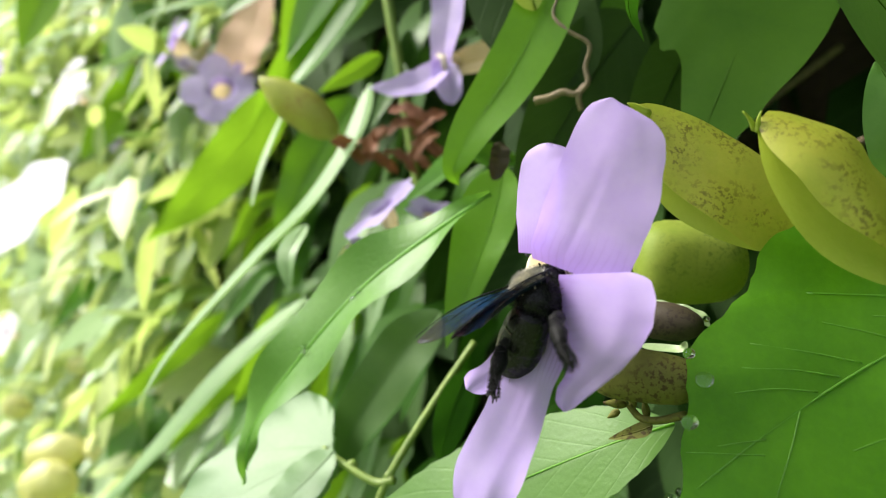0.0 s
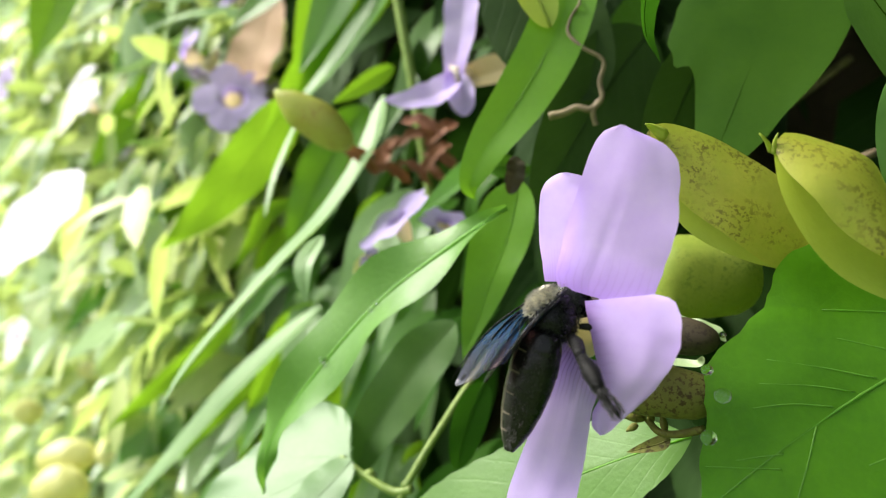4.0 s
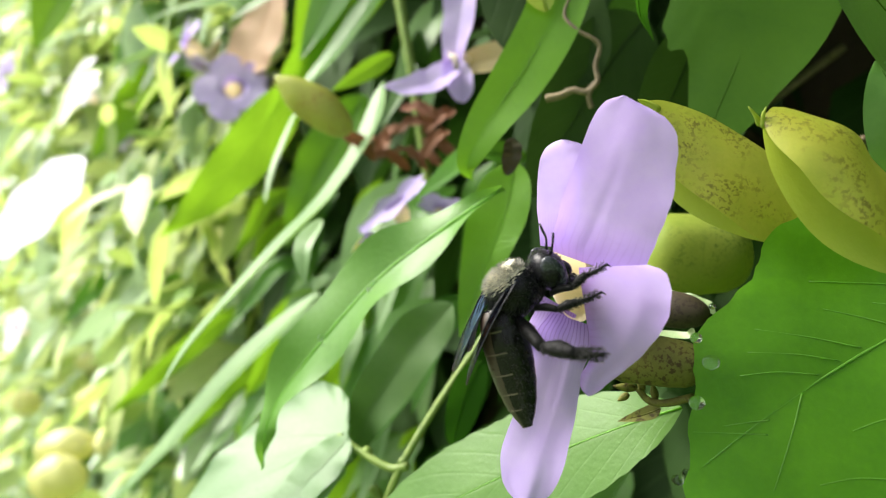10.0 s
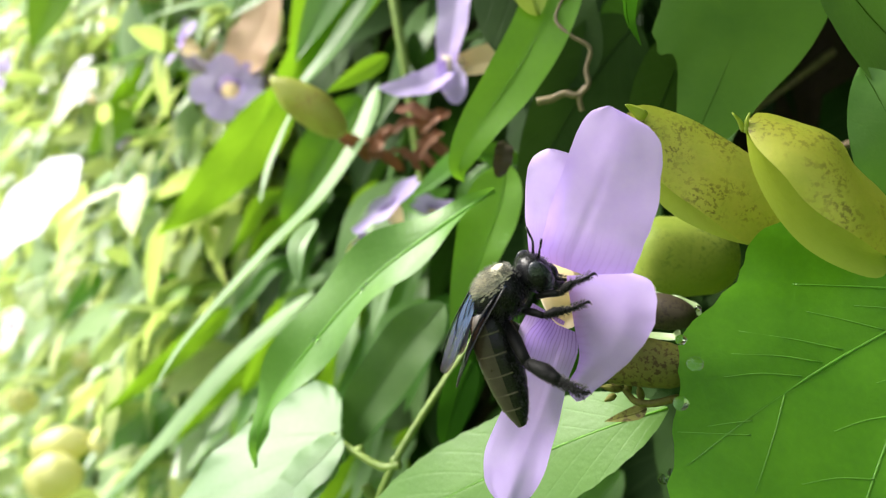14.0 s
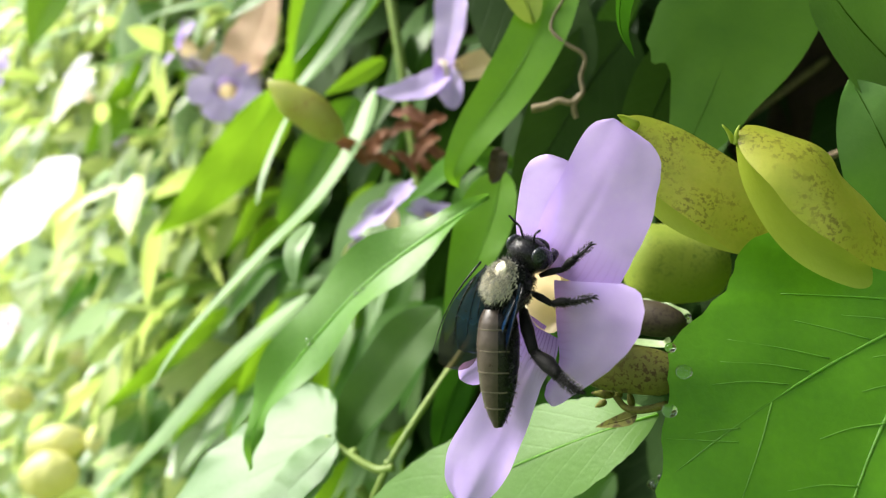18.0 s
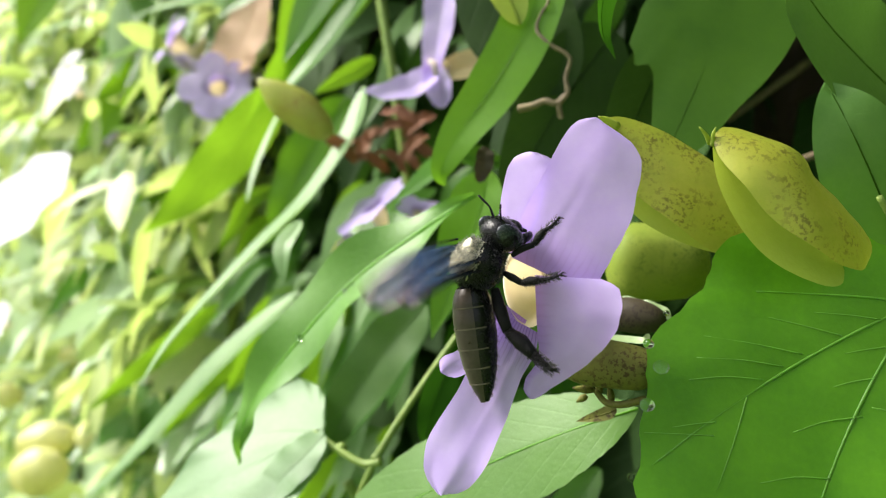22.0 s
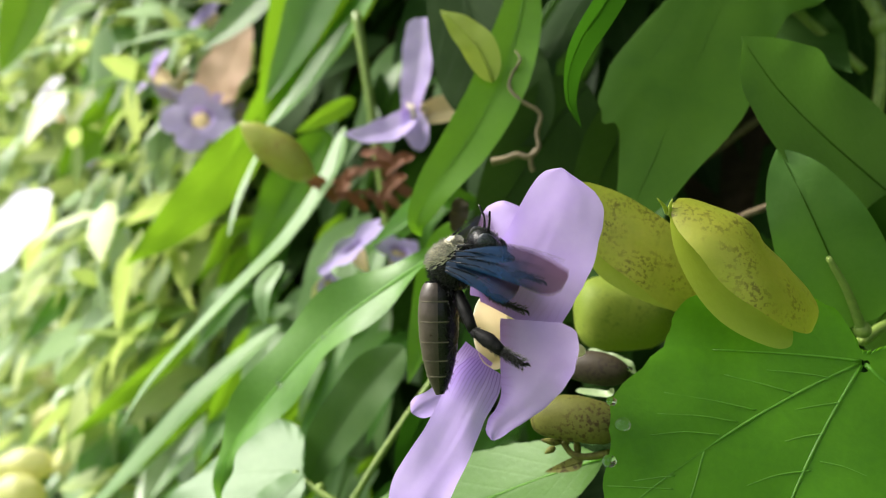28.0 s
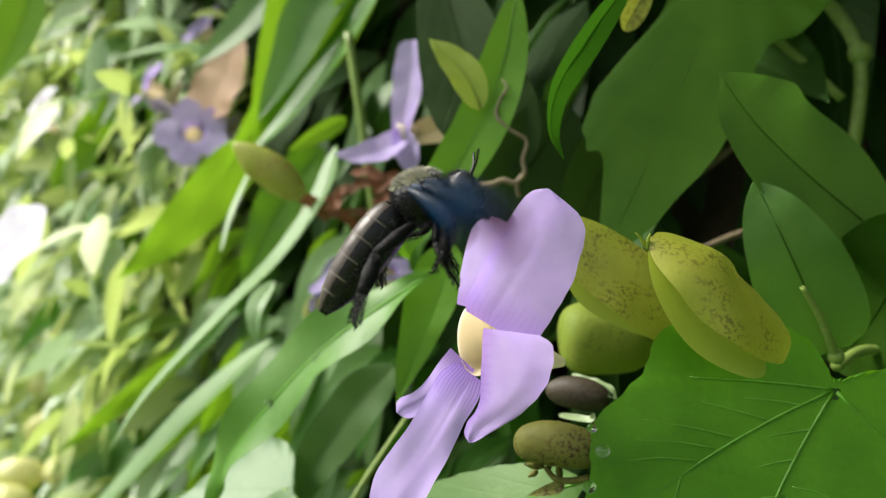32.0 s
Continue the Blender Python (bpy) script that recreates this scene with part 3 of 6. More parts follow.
def palm_leaf(hub, normal, radii, ribs, material, label, rib=0.0005, droop=0.0, quilt=0.0006, teeth=0.0, cross=(), seed=0, rib_material=None, cross_material=None, sectors=220, rings=26, bow=0.0):
    """A broad lobed leaf whose ribs spread from the hub. radii: (degrees from straight down towards -x, millimetres); ribs: (degrees, share of the radius, bend); cross: small veins as (degrees, share) places."""
    hub, up = Vector(hub), Vector(normal).normalized()
    down = Vector((0, 0, -1))
    down = (down - up * down.dot(up)).normalized()
    side = up.cross(down)
    if side.x > 0:
        side = -side
    ob = thing("broad_leaf", hub, label, "leaf", "vine leaves")
    rng = random.Random(seed)
    ph = rng.random() * 9

    def reach(deg):
        r = steps_at(radii, deg) * 0.001
        return r * (1 + teeth * (noise.noise(Vector((deg * 0.22, ph, 0))) + 0.5 * noise.noise(Vector((deg * 0.6, ph, 4)))))

    def spot(deg, share):
        r = reach(deg) * share
        a = radians(deg)
        gap = min(abs(deg - g - b * share) for g, _, b in ribs) if ribs else 30.0
        flat = side * (r * math.sin(a)) + down * (r * math.cos(a))
        h = -droop * r * r + quilt * min(r / 0.02, 1.0) * (1 - math.exp(-(gap * r / 0.1) ** 2 / 4)) + 0.0012 * noise.noise(flat * 38 + Vector((ph, 0, 0))) * min(r / 0.02, 1.0)
        h += 0.0016 * share ** 6 * noise.noise(Vector((deg * 0.09, ph, 2)))
        low = r * math.cos(a)
        bent = min(max(low, 0.0), 0.04)
        h += bow * (0.01 - low + 20.0 * bent * bent + 1.6 * max(low - 0.04, 0.0))
        return flat + up * h

    bm = bmesh.new()
    grid = [[bm.verts.new(spot(-180 + 360 * j / sectors, max(i / rings, 0.01) ** 0.8)) for j in range(sectors + 1)] for i in range(rings + 1)]
    for p, q in zip(grid, grid[1:]):
        for k in range(sectors):
            bm.faces.new((p[k], p[k + 1], q[k + 1], q[k]))
    part("blade", bm, material, ob)
    for g, far, b in ribs:
        pts = [spot(g + b * t, t) - up * rib * 0.66 * (1 - 0.7 * t / far) for t in (0.01, 0.2 * far, 0.4 * far, 0.6 * far, 0.8 * far, far)]
        part("main_vein", tube_mesh(bmesh.new(), pts, rib, rib * 0.3, 6, 16), rib_material or RIB, ob, "pale spreading vein")
    for way in cross:
        pts = [spot(g, t) for g, t in way]
        part("cross_vein", tube_mesh(bmesh.new(), pts, rib * 0.3, rib * 0.13, 5, 10), cross_material or rib_material or RIB, ob)
    return ob


# ---- leaves about the flower ----
def near_leaves():
    # large lobed leaf below the bracts, its ribs spreading from the stalk
    palm_leaf((0.07346, 0.10516, -0.00768), (-0.12, -0.89, 0.44), [(-180, 1.5), (-140, 2.0), (-115, 7.0), (-100, 26.0), (-60, 40.0), (-30, 55.0), (0, 66.0), (30, 64.0), (62.1, 45.8), (70.6, 42.0), (77.1, 40.0), (82.9, 37.8), (87.3, 33.6), (96.6, 29.8), (107.6, 28.4), (116.2, 24.6), (130.5, 18.8), (140.8, 12.0), (156.6, 6.9), (162, 3.5), (180, 1.5)],
              [(66.5, 0.94, -9), (35, 0.92, -9), (96, 0.75, -3), (-43, 0.9, 0)], BROADLEAF, "large glossy lobed green leaf with pale spreading veins", rib=0.00040, droop=0.0, quilt=0.00022, teeth=0.025, cross=(((65.2, 0.408), (74.4, 0.587), (79.8, 0.784)), ((62.9, 0.557), (67.8, 0.703), (69.9, 0.841)), ((58.9, 0.732), (60.7, 0.809), (62.2, 0.887)), ((29.6, 0.29), (40.2, 0.375), (45.3, 0.469)), ((27.7, 0.263), (17.1, 0.25), (5.6, 0.254)), ((32.1, 0.2), (41.3, 0.254), (46.2, 0.31)), ((65.4, 0.136), (78.3, 0.241), (83.9, 0.396)), ((56.6, 0.725), (58.8, 0.805), (63.6, 0.981)), ((34.1, 0.118), (47.4, 0.178), (55.6, 0.259)), ((66, 0.27), (77, 0.4), (83.5, 0.57)), ((64, 0.48), (70.5, 0.64), (74.5, 0.81)), ((30.5, 0.45), (38, 0.52), (43, 0.61)), ((29, 0.6), (35, 0.66), (40, 0.74)), ((60.5, 0.62), (54, 0.66), (48, 0.74))), seed=4, rib_material=RIB_DIM, cross_material=RIB_SOFT, bow=0.3)
    # pale leaf under the flower
    leaf([(0.03678, 0.11900, -0.02579), (0.02788, 0.12200, -0.02959), (0.01513, 0.12800, -0.03668), (0.00115, 0.13400, -0.04532), (-0.01649, 0.14200, -0.05756)], 0.0205, (-0.12, -0.78, 0.6), UNDER, "pale glossy green leaf with wet toothed edge", profile="drop", teeth=0.05, fold=-0.06, wave=0.012, rib=0.0003, rib_material=RIB_SOFT, seed=5, nu=40, nv=14)
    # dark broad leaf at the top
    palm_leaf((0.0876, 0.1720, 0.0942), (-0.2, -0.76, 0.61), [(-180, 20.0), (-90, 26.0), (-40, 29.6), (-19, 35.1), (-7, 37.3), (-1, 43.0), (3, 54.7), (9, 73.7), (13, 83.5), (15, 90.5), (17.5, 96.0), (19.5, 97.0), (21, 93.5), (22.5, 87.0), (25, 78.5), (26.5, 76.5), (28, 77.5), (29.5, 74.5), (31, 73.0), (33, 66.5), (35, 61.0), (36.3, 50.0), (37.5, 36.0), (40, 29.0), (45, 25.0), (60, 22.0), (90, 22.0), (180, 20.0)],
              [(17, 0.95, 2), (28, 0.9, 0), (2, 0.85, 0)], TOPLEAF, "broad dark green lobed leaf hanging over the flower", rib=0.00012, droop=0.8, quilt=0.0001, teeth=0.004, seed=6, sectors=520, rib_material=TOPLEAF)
    # leaf pointing to the flower from behind the bracts, and a shorter one before it
    leaf([(0.10701, 0.13250, 0.01493), (0.08757, 0.12750, 0.02735), (0.07343, 0.12200, 0.03592), (0.06553, 0.11900, 0.04240), (0.06001, 0.11700, 0.04837)], 0.0285, (-0.2, -0.85, 0.5), GREYLEAF, "smooth grey-green leaf with a pointed tip", profile="lance", fold=0.16, wave=0.012, seed=7, rib=0.0003, rib_material=TOPLEAF, nu=40, nv=14)
    leaf([(0.08156, 0.11800, -0.00200), (0.07508, 0.11500, 0.00958), (0.06935, 0.11400, 0.02054), (0.06617, 0.11600, 0.02874)], 0.0175, (-0.5, -0.62, 0.6), SATIN, "rounded mid-green leaf on a pale stalk behind the bracts", profile="heart", fold=0.14, wave=0.015, seed=27, rib=0.0003, rib_material=TOPLEAF, nu=34, nv=14)
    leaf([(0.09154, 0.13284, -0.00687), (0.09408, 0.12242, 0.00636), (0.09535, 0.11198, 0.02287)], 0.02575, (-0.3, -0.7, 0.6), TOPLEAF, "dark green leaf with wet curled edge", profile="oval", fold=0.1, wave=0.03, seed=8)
    # leaf with the hooked tip
    leaf([(0.02831, 0.15500, 0.07627), (0.02573, 0.15400, 0.06044), (0.02116, 0.15200, 0.04648), (0.01431, 0.15100, 0.03402), (0.00732, 0.15050, 0.02417), (0.00371, 0.15100, 0.01674), (0.00487, 0.15200, 0.01357)], 0.0122, (-0.1, -0.95, 0.25), BRIGHT, "bright green leaf with a hooked drooping tip", profile="hook", fold=0.18, wave=0.02, seed=9, rib=0.0002, nu=36)
    leaf([(0.01406, 0.15700, 0.01798), (0.01221, 0.15600, 0.00833), (0.00783, 0.15500, -0.00356), (0.00209, 0.15400, -0.01883)], 0.0125, (-0.25, -0.9, 0.3), BRIGHT, "narrow bright green leaf hanging tip down", profile="lance", fold=0.16, wave=0.02, seed=10, rib=0.0002, lop=0.2)
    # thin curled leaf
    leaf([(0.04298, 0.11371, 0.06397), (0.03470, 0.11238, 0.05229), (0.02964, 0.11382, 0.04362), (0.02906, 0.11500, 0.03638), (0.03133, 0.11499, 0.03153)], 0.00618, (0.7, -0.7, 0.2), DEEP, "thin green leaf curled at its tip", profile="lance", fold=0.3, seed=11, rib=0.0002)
    # leaves behind the flower, their shade put into a darker colour
    leaf([(0.01038, 0.17805, 0.09289), (0.01925, 0.17204, 0.06076), (0.02489, 0.17003, 0.04963), (0.03296, 0.16803, 0.03745)], 0.02606, (-0.3, -0.8, 0.4), SHADE, "leaf behind the flower with shade in its colour", profile="oval", seed=12)
    leaf([(0.04561, 0.17203, 0.05284), (0.03596, 0.17003, 0.04050), (0.02523, 0.16803, 0.02329), (0.01750, 0.16803, 0.01042)], 0.02215, (0.4, -0.8, 0.3), SHADE, "leaf behind the flower with shade in its colour", profile="lance", seed=13)
    leaf([(0.05469, 0.16003, 0.04670), (0.04795, 0.15802, 0.03280), (0.04189, 0.15802, 0.01706)], 0.01839, (0.5, -0.8, 0.3), SHADE, "leaf behind the flower with shade in its colour", profile="oval", seed=14)
    # long wavy leaf
    leaf([(0.01102, 0.15000, 0.01183), (0.00184, 0.15100, 0.00567), (-0.00799, 0.15300, -0.00129), (-0.01771, 0.15600, -0.00944), (-0.02816, 0.15900, -0.02144), (-0.03627, 0.16200, -0.03177), (-0.04061, 0.16400, -0.04071), (-0.04099, 0.16500, -0.04893)], 0.0163, (-0.30, -0.74, 0.58), WAVY, "long wavy glossy green leaf with dew drops", profile="whip", fold=0.30, wave=0.09, waves=3.3, seed=15, rib=0.0007, rib_material=RIB_SOFT, nu=60, nv=16)
    # grey-green leaf under it
    leaf([(0.00082, 0.18003, -0.01367), (-0.00884, 0.18003, -0.02470), (-0.02010, 0.18203, -0.04171), (-0.02597, 0.18402, -0.05486)], 0.0140, (-0.2, -0.9, 0.3), DULL, "soft dull green leaf hanging among stems", profile="lance", fold=0.25, wave=0.05, seed=16, rib=0.0002)
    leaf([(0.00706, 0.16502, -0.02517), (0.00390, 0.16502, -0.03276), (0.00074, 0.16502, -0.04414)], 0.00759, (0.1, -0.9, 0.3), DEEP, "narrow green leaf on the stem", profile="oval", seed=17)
    leaf([(-0.02275, 0.16850, -0.04326), (-0.02715, 0.16700, -0.04786), (-0.03170, 0.16600, -0.05228), (-0.03720, 0.16500, -0.05866)], 0.0115, (-0.35, -0.66, 0.66), PALELEAF, "small pale leaf lying over a heart-shaped leaf", profile="oval", fold=0.12, wave=0.02, seed=19, rib=0.0003, rib_material=PALELEAF)
    # pale heart-shaped leaf that faces the sky
    palm_leaf((-0.02434, 0.17200, -0.04312), (-0.3, -0.66, 0.69), [(-180, 3.0), (-120, 1.2), (-70, 2.0), (-54, 4.7), (-25, 9.3), (-10, 15.0), (10, 24.0), (32, 38.0), (45, 56.0), (53, 60.0), (60, 46.0), (65, 39.6), (75, 33.3), (86, 27.5), (103, 23.1), (120, 21.2), (136, 18.7), (149, 15.2), (160, 10.8), (172, 5.0), (180, 3.0)],
              [(52, 0.95, 0), (85, 0.9, -4), (20, 0.85, 4)], PALELEAF, "pale heart-shaped leaf facing the sky", rib=0.00022, droop=2.0, quilt=0.0002, teeth=0.01, seed=18, rib_material=PALELEAF)


def left_leaves():
    # long narrow blades
    leaf([(-0.01973, 0.23004, 0.05128), (-0.02279, 0.22204, 0.03419), (-0.03314, 0.21204, 0.01478), (-0.04660, 0.20004, -0.00138), (-0.06636, 0.19504, -0.02376), (-0.07486, 0.19004, -0.03771)], 0.01456, (-0.6, -0.3, 0.75), PALE, "long narrow leaf arching down", profile="lance", fold=0.25, seed=20, nu=34)
    leaf([(-0.03348, 0.19504, 0.00762), (-0.03660, 0.18804, 0.00014), (-0.03574, 0.18504, -0.00908)], 0.00582, (-0.3, -0.8, 0.5), PALE, "drooping pale green leaf tip", profile="lance", seed=21)
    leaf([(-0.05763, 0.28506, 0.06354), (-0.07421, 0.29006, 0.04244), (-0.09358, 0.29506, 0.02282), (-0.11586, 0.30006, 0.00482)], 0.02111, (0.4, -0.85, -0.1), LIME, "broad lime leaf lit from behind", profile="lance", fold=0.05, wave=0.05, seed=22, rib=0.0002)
    leaf([(-0.05333, 0.27000, 0.05269), (-0.05808, 0.26800, 0.04001), (-0.06194, 0.26600, 0.02852), (-0.06497, 0.26500, 0.01666)], 0.0095, (-0.7, -0.35, 0.7), SHEEN, "narrow leaf painted whitish for its shine", profile="oval", fold=0.15, seed=23)
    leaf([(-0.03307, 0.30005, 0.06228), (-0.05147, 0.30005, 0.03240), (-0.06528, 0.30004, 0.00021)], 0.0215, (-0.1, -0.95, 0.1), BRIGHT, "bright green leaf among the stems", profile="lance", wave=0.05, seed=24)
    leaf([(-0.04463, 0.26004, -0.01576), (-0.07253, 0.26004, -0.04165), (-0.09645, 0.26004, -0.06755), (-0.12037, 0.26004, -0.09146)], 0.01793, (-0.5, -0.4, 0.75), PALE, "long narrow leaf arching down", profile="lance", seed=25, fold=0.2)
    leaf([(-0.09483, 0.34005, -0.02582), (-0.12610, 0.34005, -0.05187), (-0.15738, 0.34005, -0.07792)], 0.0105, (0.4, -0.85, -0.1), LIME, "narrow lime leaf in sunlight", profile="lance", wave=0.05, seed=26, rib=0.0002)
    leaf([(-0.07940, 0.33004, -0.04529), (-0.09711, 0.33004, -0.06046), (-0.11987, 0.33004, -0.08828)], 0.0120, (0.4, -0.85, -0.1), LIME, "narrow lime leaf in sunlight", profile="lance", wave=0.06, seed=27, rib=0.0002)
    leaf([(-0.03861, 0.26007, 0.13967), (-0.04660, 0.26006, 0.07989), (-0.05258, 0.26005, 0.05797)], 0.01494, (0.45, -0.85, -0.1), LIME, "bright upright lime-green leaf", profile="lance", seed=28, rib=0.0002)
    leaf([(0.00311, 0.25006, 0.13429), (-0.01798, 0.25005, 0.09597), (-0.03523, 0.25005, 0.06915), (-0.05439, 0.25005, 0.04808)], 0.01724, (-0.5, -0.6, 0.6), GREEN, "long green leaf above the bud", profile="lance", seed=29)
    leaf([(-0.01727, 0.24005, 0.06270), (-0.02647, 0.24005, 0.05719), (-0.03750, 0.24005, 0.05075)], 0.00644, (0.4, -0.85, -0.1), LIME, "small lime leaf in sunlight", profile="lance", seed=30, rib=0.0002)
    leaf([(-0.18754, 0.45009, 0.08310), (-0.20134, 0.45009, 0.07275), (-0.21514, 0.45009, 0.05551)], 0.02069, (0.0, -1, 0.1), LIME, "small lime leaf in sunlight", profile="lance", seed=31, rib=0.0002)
    leaf([(-0.12996, 0.42009, 0.13549), (-0.16859, 0.42009, 0.10975), (-0.21044, 0.42010, 0.10010)], 0.03541, (-0.5, -0.3, 0.8), PALE, "pale leaf shining in the sky's light", profile="lance", seed=32)
    leaf([(-0.16685, 0.45008, 0.05895), (-0.18065, 0.45008, 0.03826), (-0.19100, 0.45008, 0.01412)], 0.03794, (-0.4, -0.7, 0.5), GREEN, "dull green leaf in soft focus", profile="oval", seed=33)
    leaf([(-0.15577, 0.42005, -0.08339), (-0.17186, 0.42005, -0.10270), (-0.18153, 0.42005, -0.12523)], 0.03863, (-0.4, -0.7, 0.5), GREEN, "dull green leaf in soft focus", profile="oval", seed=34)

    leaf([(-0.00183, 0.25468, 0.13234), (-0.02603, 0.25675, 0.09269), (-0.05039, 0.26352, 0.06749), (-0.06667, 0.26982, 0.04531)], 0.01449, (0.4, -0.85, -0.1), LIME, "long bright lime leaf arching over the buds", profile="lance", fold=0.2, seed=35, rib=0.0002)
    leaf([(-0.05000, 0.32671, 0.15486), (-0.07295, 0.32854, 0.12328), (-0.09605, 0.33015, 0.10211)], 0.01954, (-0.2, -0.9, 0.3), GREEN, "green leaf above the dry leaf", profile="lance", seed=36)
    leaf([(-0.09223, 0.35968, 0.11725), (-0.11916, 0.36099, 0.11886), (-0.14598, 0.36246, 0.11281)], 0.01701, (-0.4, -0.5, 0.75), PALE, "pale leaf beside violet flowers", profile="lance", seed=37)
    leaf([(-0.21033, 0.41444, 0.17334), (-0.21949, 0.41560, 0.14102), (-0.23191, 0.41685, 0.11188)], 0.02897, (0.0, -0.9, 0.3), LIME, "bright lime leaf far along the hedge", profile="lance", seed=38, rib=0.0002)


def hanging_leaves():
    """Narrow leaves that hang along the hedge, tips down and outwards."""
    rng = random.Random(77)
    kinds = ((GREEN, "green narrow leaf hanging along the hedge"), (LIME, "lime leaf lit through by the sun"), (PALE, "pale shining leaf hanging along the hedge"), (MID, "mid-green leaf hanging along the hedge"))
    for k in range(84):
        s = rng.uniform(0.27, 0.62)
        p = hedge_point(s, rng.uniform(-0.065, -0.022), rng.uniform(-0.13, 0.17) * (0.5 + s))
        if 0.28 < s < 0.5 and p.z > 0.015:
            continue
        L = rng.uniform(0.035, 0.075)
        d = Vector((-0.55 + rng.gauss(0, 0.25), -0.25 + rng.gauss(0, 0.25), -0.7 + rng.gauss(0, 0.3))).normalized()
        mat, lab = kinds[rng.choice((0, 1, 1, 2, 3))]
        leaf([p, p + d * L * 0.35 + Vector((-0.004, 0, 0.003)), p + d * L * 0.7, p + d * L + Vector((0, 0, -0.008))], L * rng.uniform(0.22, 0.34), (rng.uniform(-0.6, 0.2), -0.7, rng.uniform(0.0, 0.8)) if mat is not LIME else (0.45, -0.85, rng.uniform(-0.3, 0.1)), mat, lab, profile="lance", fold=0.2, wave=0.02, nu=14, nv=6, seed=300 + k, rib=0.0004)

    kinds = kinds[:1] + kinds[3:] + ((PALE, "pale green leaf in the hedge"), (LIME, "lime leaf lit through by the sun"))
    for k in range(84):
        s = rng.uniform(0.19, 0.40)
        p = hedge_point(s, rng.uniform(-0.06, -0.025), rng.uniform(-0.13, 0.035))
        L = rng.uniform(0.03, 0.06)
        d = Vector((-0.45 + rng.gauss(0, 0.25), -0.2 + rng.gauss(0, 0.25), -0.75 + rng.gauss(0, 0.3))).normalized()
        # some inner leaves take a darker green in place of shade
        mat, lab = kinds[rng.choice((0, 1, 2, 2, 3))] if s > 0.27 else (DEEP, "hedge leaf in deep green for the hedge's shade") if rng.random() < 0.5 else kinds[0]
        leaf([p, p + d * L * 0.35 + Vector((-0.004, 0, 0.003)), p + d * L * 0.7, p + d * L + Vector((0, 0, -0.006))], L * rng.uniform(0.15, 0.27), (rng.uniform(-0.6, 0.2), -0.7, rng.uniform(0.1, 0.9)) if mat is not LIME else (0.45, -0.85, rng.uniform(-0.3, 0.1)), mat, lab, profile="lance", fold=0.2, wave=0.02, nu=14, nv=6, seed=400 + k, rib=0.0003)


near_leaves()
hanging_leaves()
left_leaves()

# ---- bracts, pods and twigs by the flower ----
spread = leaf([(0.02896, 0.11200, 0.02118), (0.03479, 0.11100, 0.01607), (0.04202, 0.11000, 0.01088), (0.04999, 0.11000, 0.00458), (0.05561, 0.11200, 0.00166)], 0.0126, (-0.1, -0.9, 0.35), BRACT, "yellow-green speckled bract with a pointed tip", profile="oval", fold=0.06, cup=-0.22, wave=0.015, rib=0.0, name="bract", group="yellow bracts", category="bract", seed=40, nu=34, nv=18)
part("pointed_tip", tube_mesh(bmesh.new(), [Vector(p) - spread.location for p in ((0.03056, 0.11100, 0.01989), (0.02860, 0.11000, 0.02097), (0.02734, 0.10900, 0.02128))], 0.0010, 0.0001, 6, 6), INNER, spread)
part("under_blade", blade_mesh(bmesh.new(), [Vector((0.0312, 0.1135, 0.0170)), Vector((0.0352, 0.1130, 0.0098)), Vector((0.0425, 0.1125, 0.0052)), Vector((0.0520, 0.1130, 0.0010))], 0.0068, (0.2, -0.9, -0.2), "oval", 24, 10, 47, Vector(spread.location), fold=0.1, cup=0.1), INNER, spread, "plain green under side of the bract")
# the second bract is folded along its length: speckled outside, plain within
folded = leaf([(0.04198, 0.09900, 0.01782), (0.04770, 0.09560, 0.01305), (0.05310, 0.09500, 0.00830), (0.05950, 0.09700, 0.00466), (0.06420, 0.09950, 0.00190)], 0.0130, (-0.1, -0.8, 0.6), BRACT, "folded yellow-green bract with dark speckles", profile="pouch", fold=0.0, cup=-0.30, wave=0.012, rib=0.0, name="bract", group="yellow bracts", category="bract", seed=41, nu=36, nv=20, lop=-0.1)
base = folded.location
part("inner_blade", blade_mesh(bmesh.new(), [(0.04223, 0.10050, 0.01776), (0.04450, 0.09960, 0.01010), (0.04930, 0.09900, 0.00340), (0.05620, 0.09880, -0.00020), (0.06000, 0.09950, -0.00060)], 0.0082, (0.3, -0.9, 0.2), "blunt", 28, 14, 45, Vector(base), fold=0.08, cup=0.16), INNER, folded, "smooth bright inner side of the bract")
for tip in (((0.04120, 0.10000, 0.01614), (0.04018, 0.09900, 0.01719), (0.03907, 0.09850, 0.01816)), ((0.04144, 0.09950, 0.01576), (0.04102, 0.09850, 0.01710), (0.04119, 0.09800, 0.01806))):
    part("curled_tip", tube_mesh(bmesh.new(), [Vector(p) - Vector(base) for p in tip], 0.00045, 0.0001, 6, 6), INNER, folded)


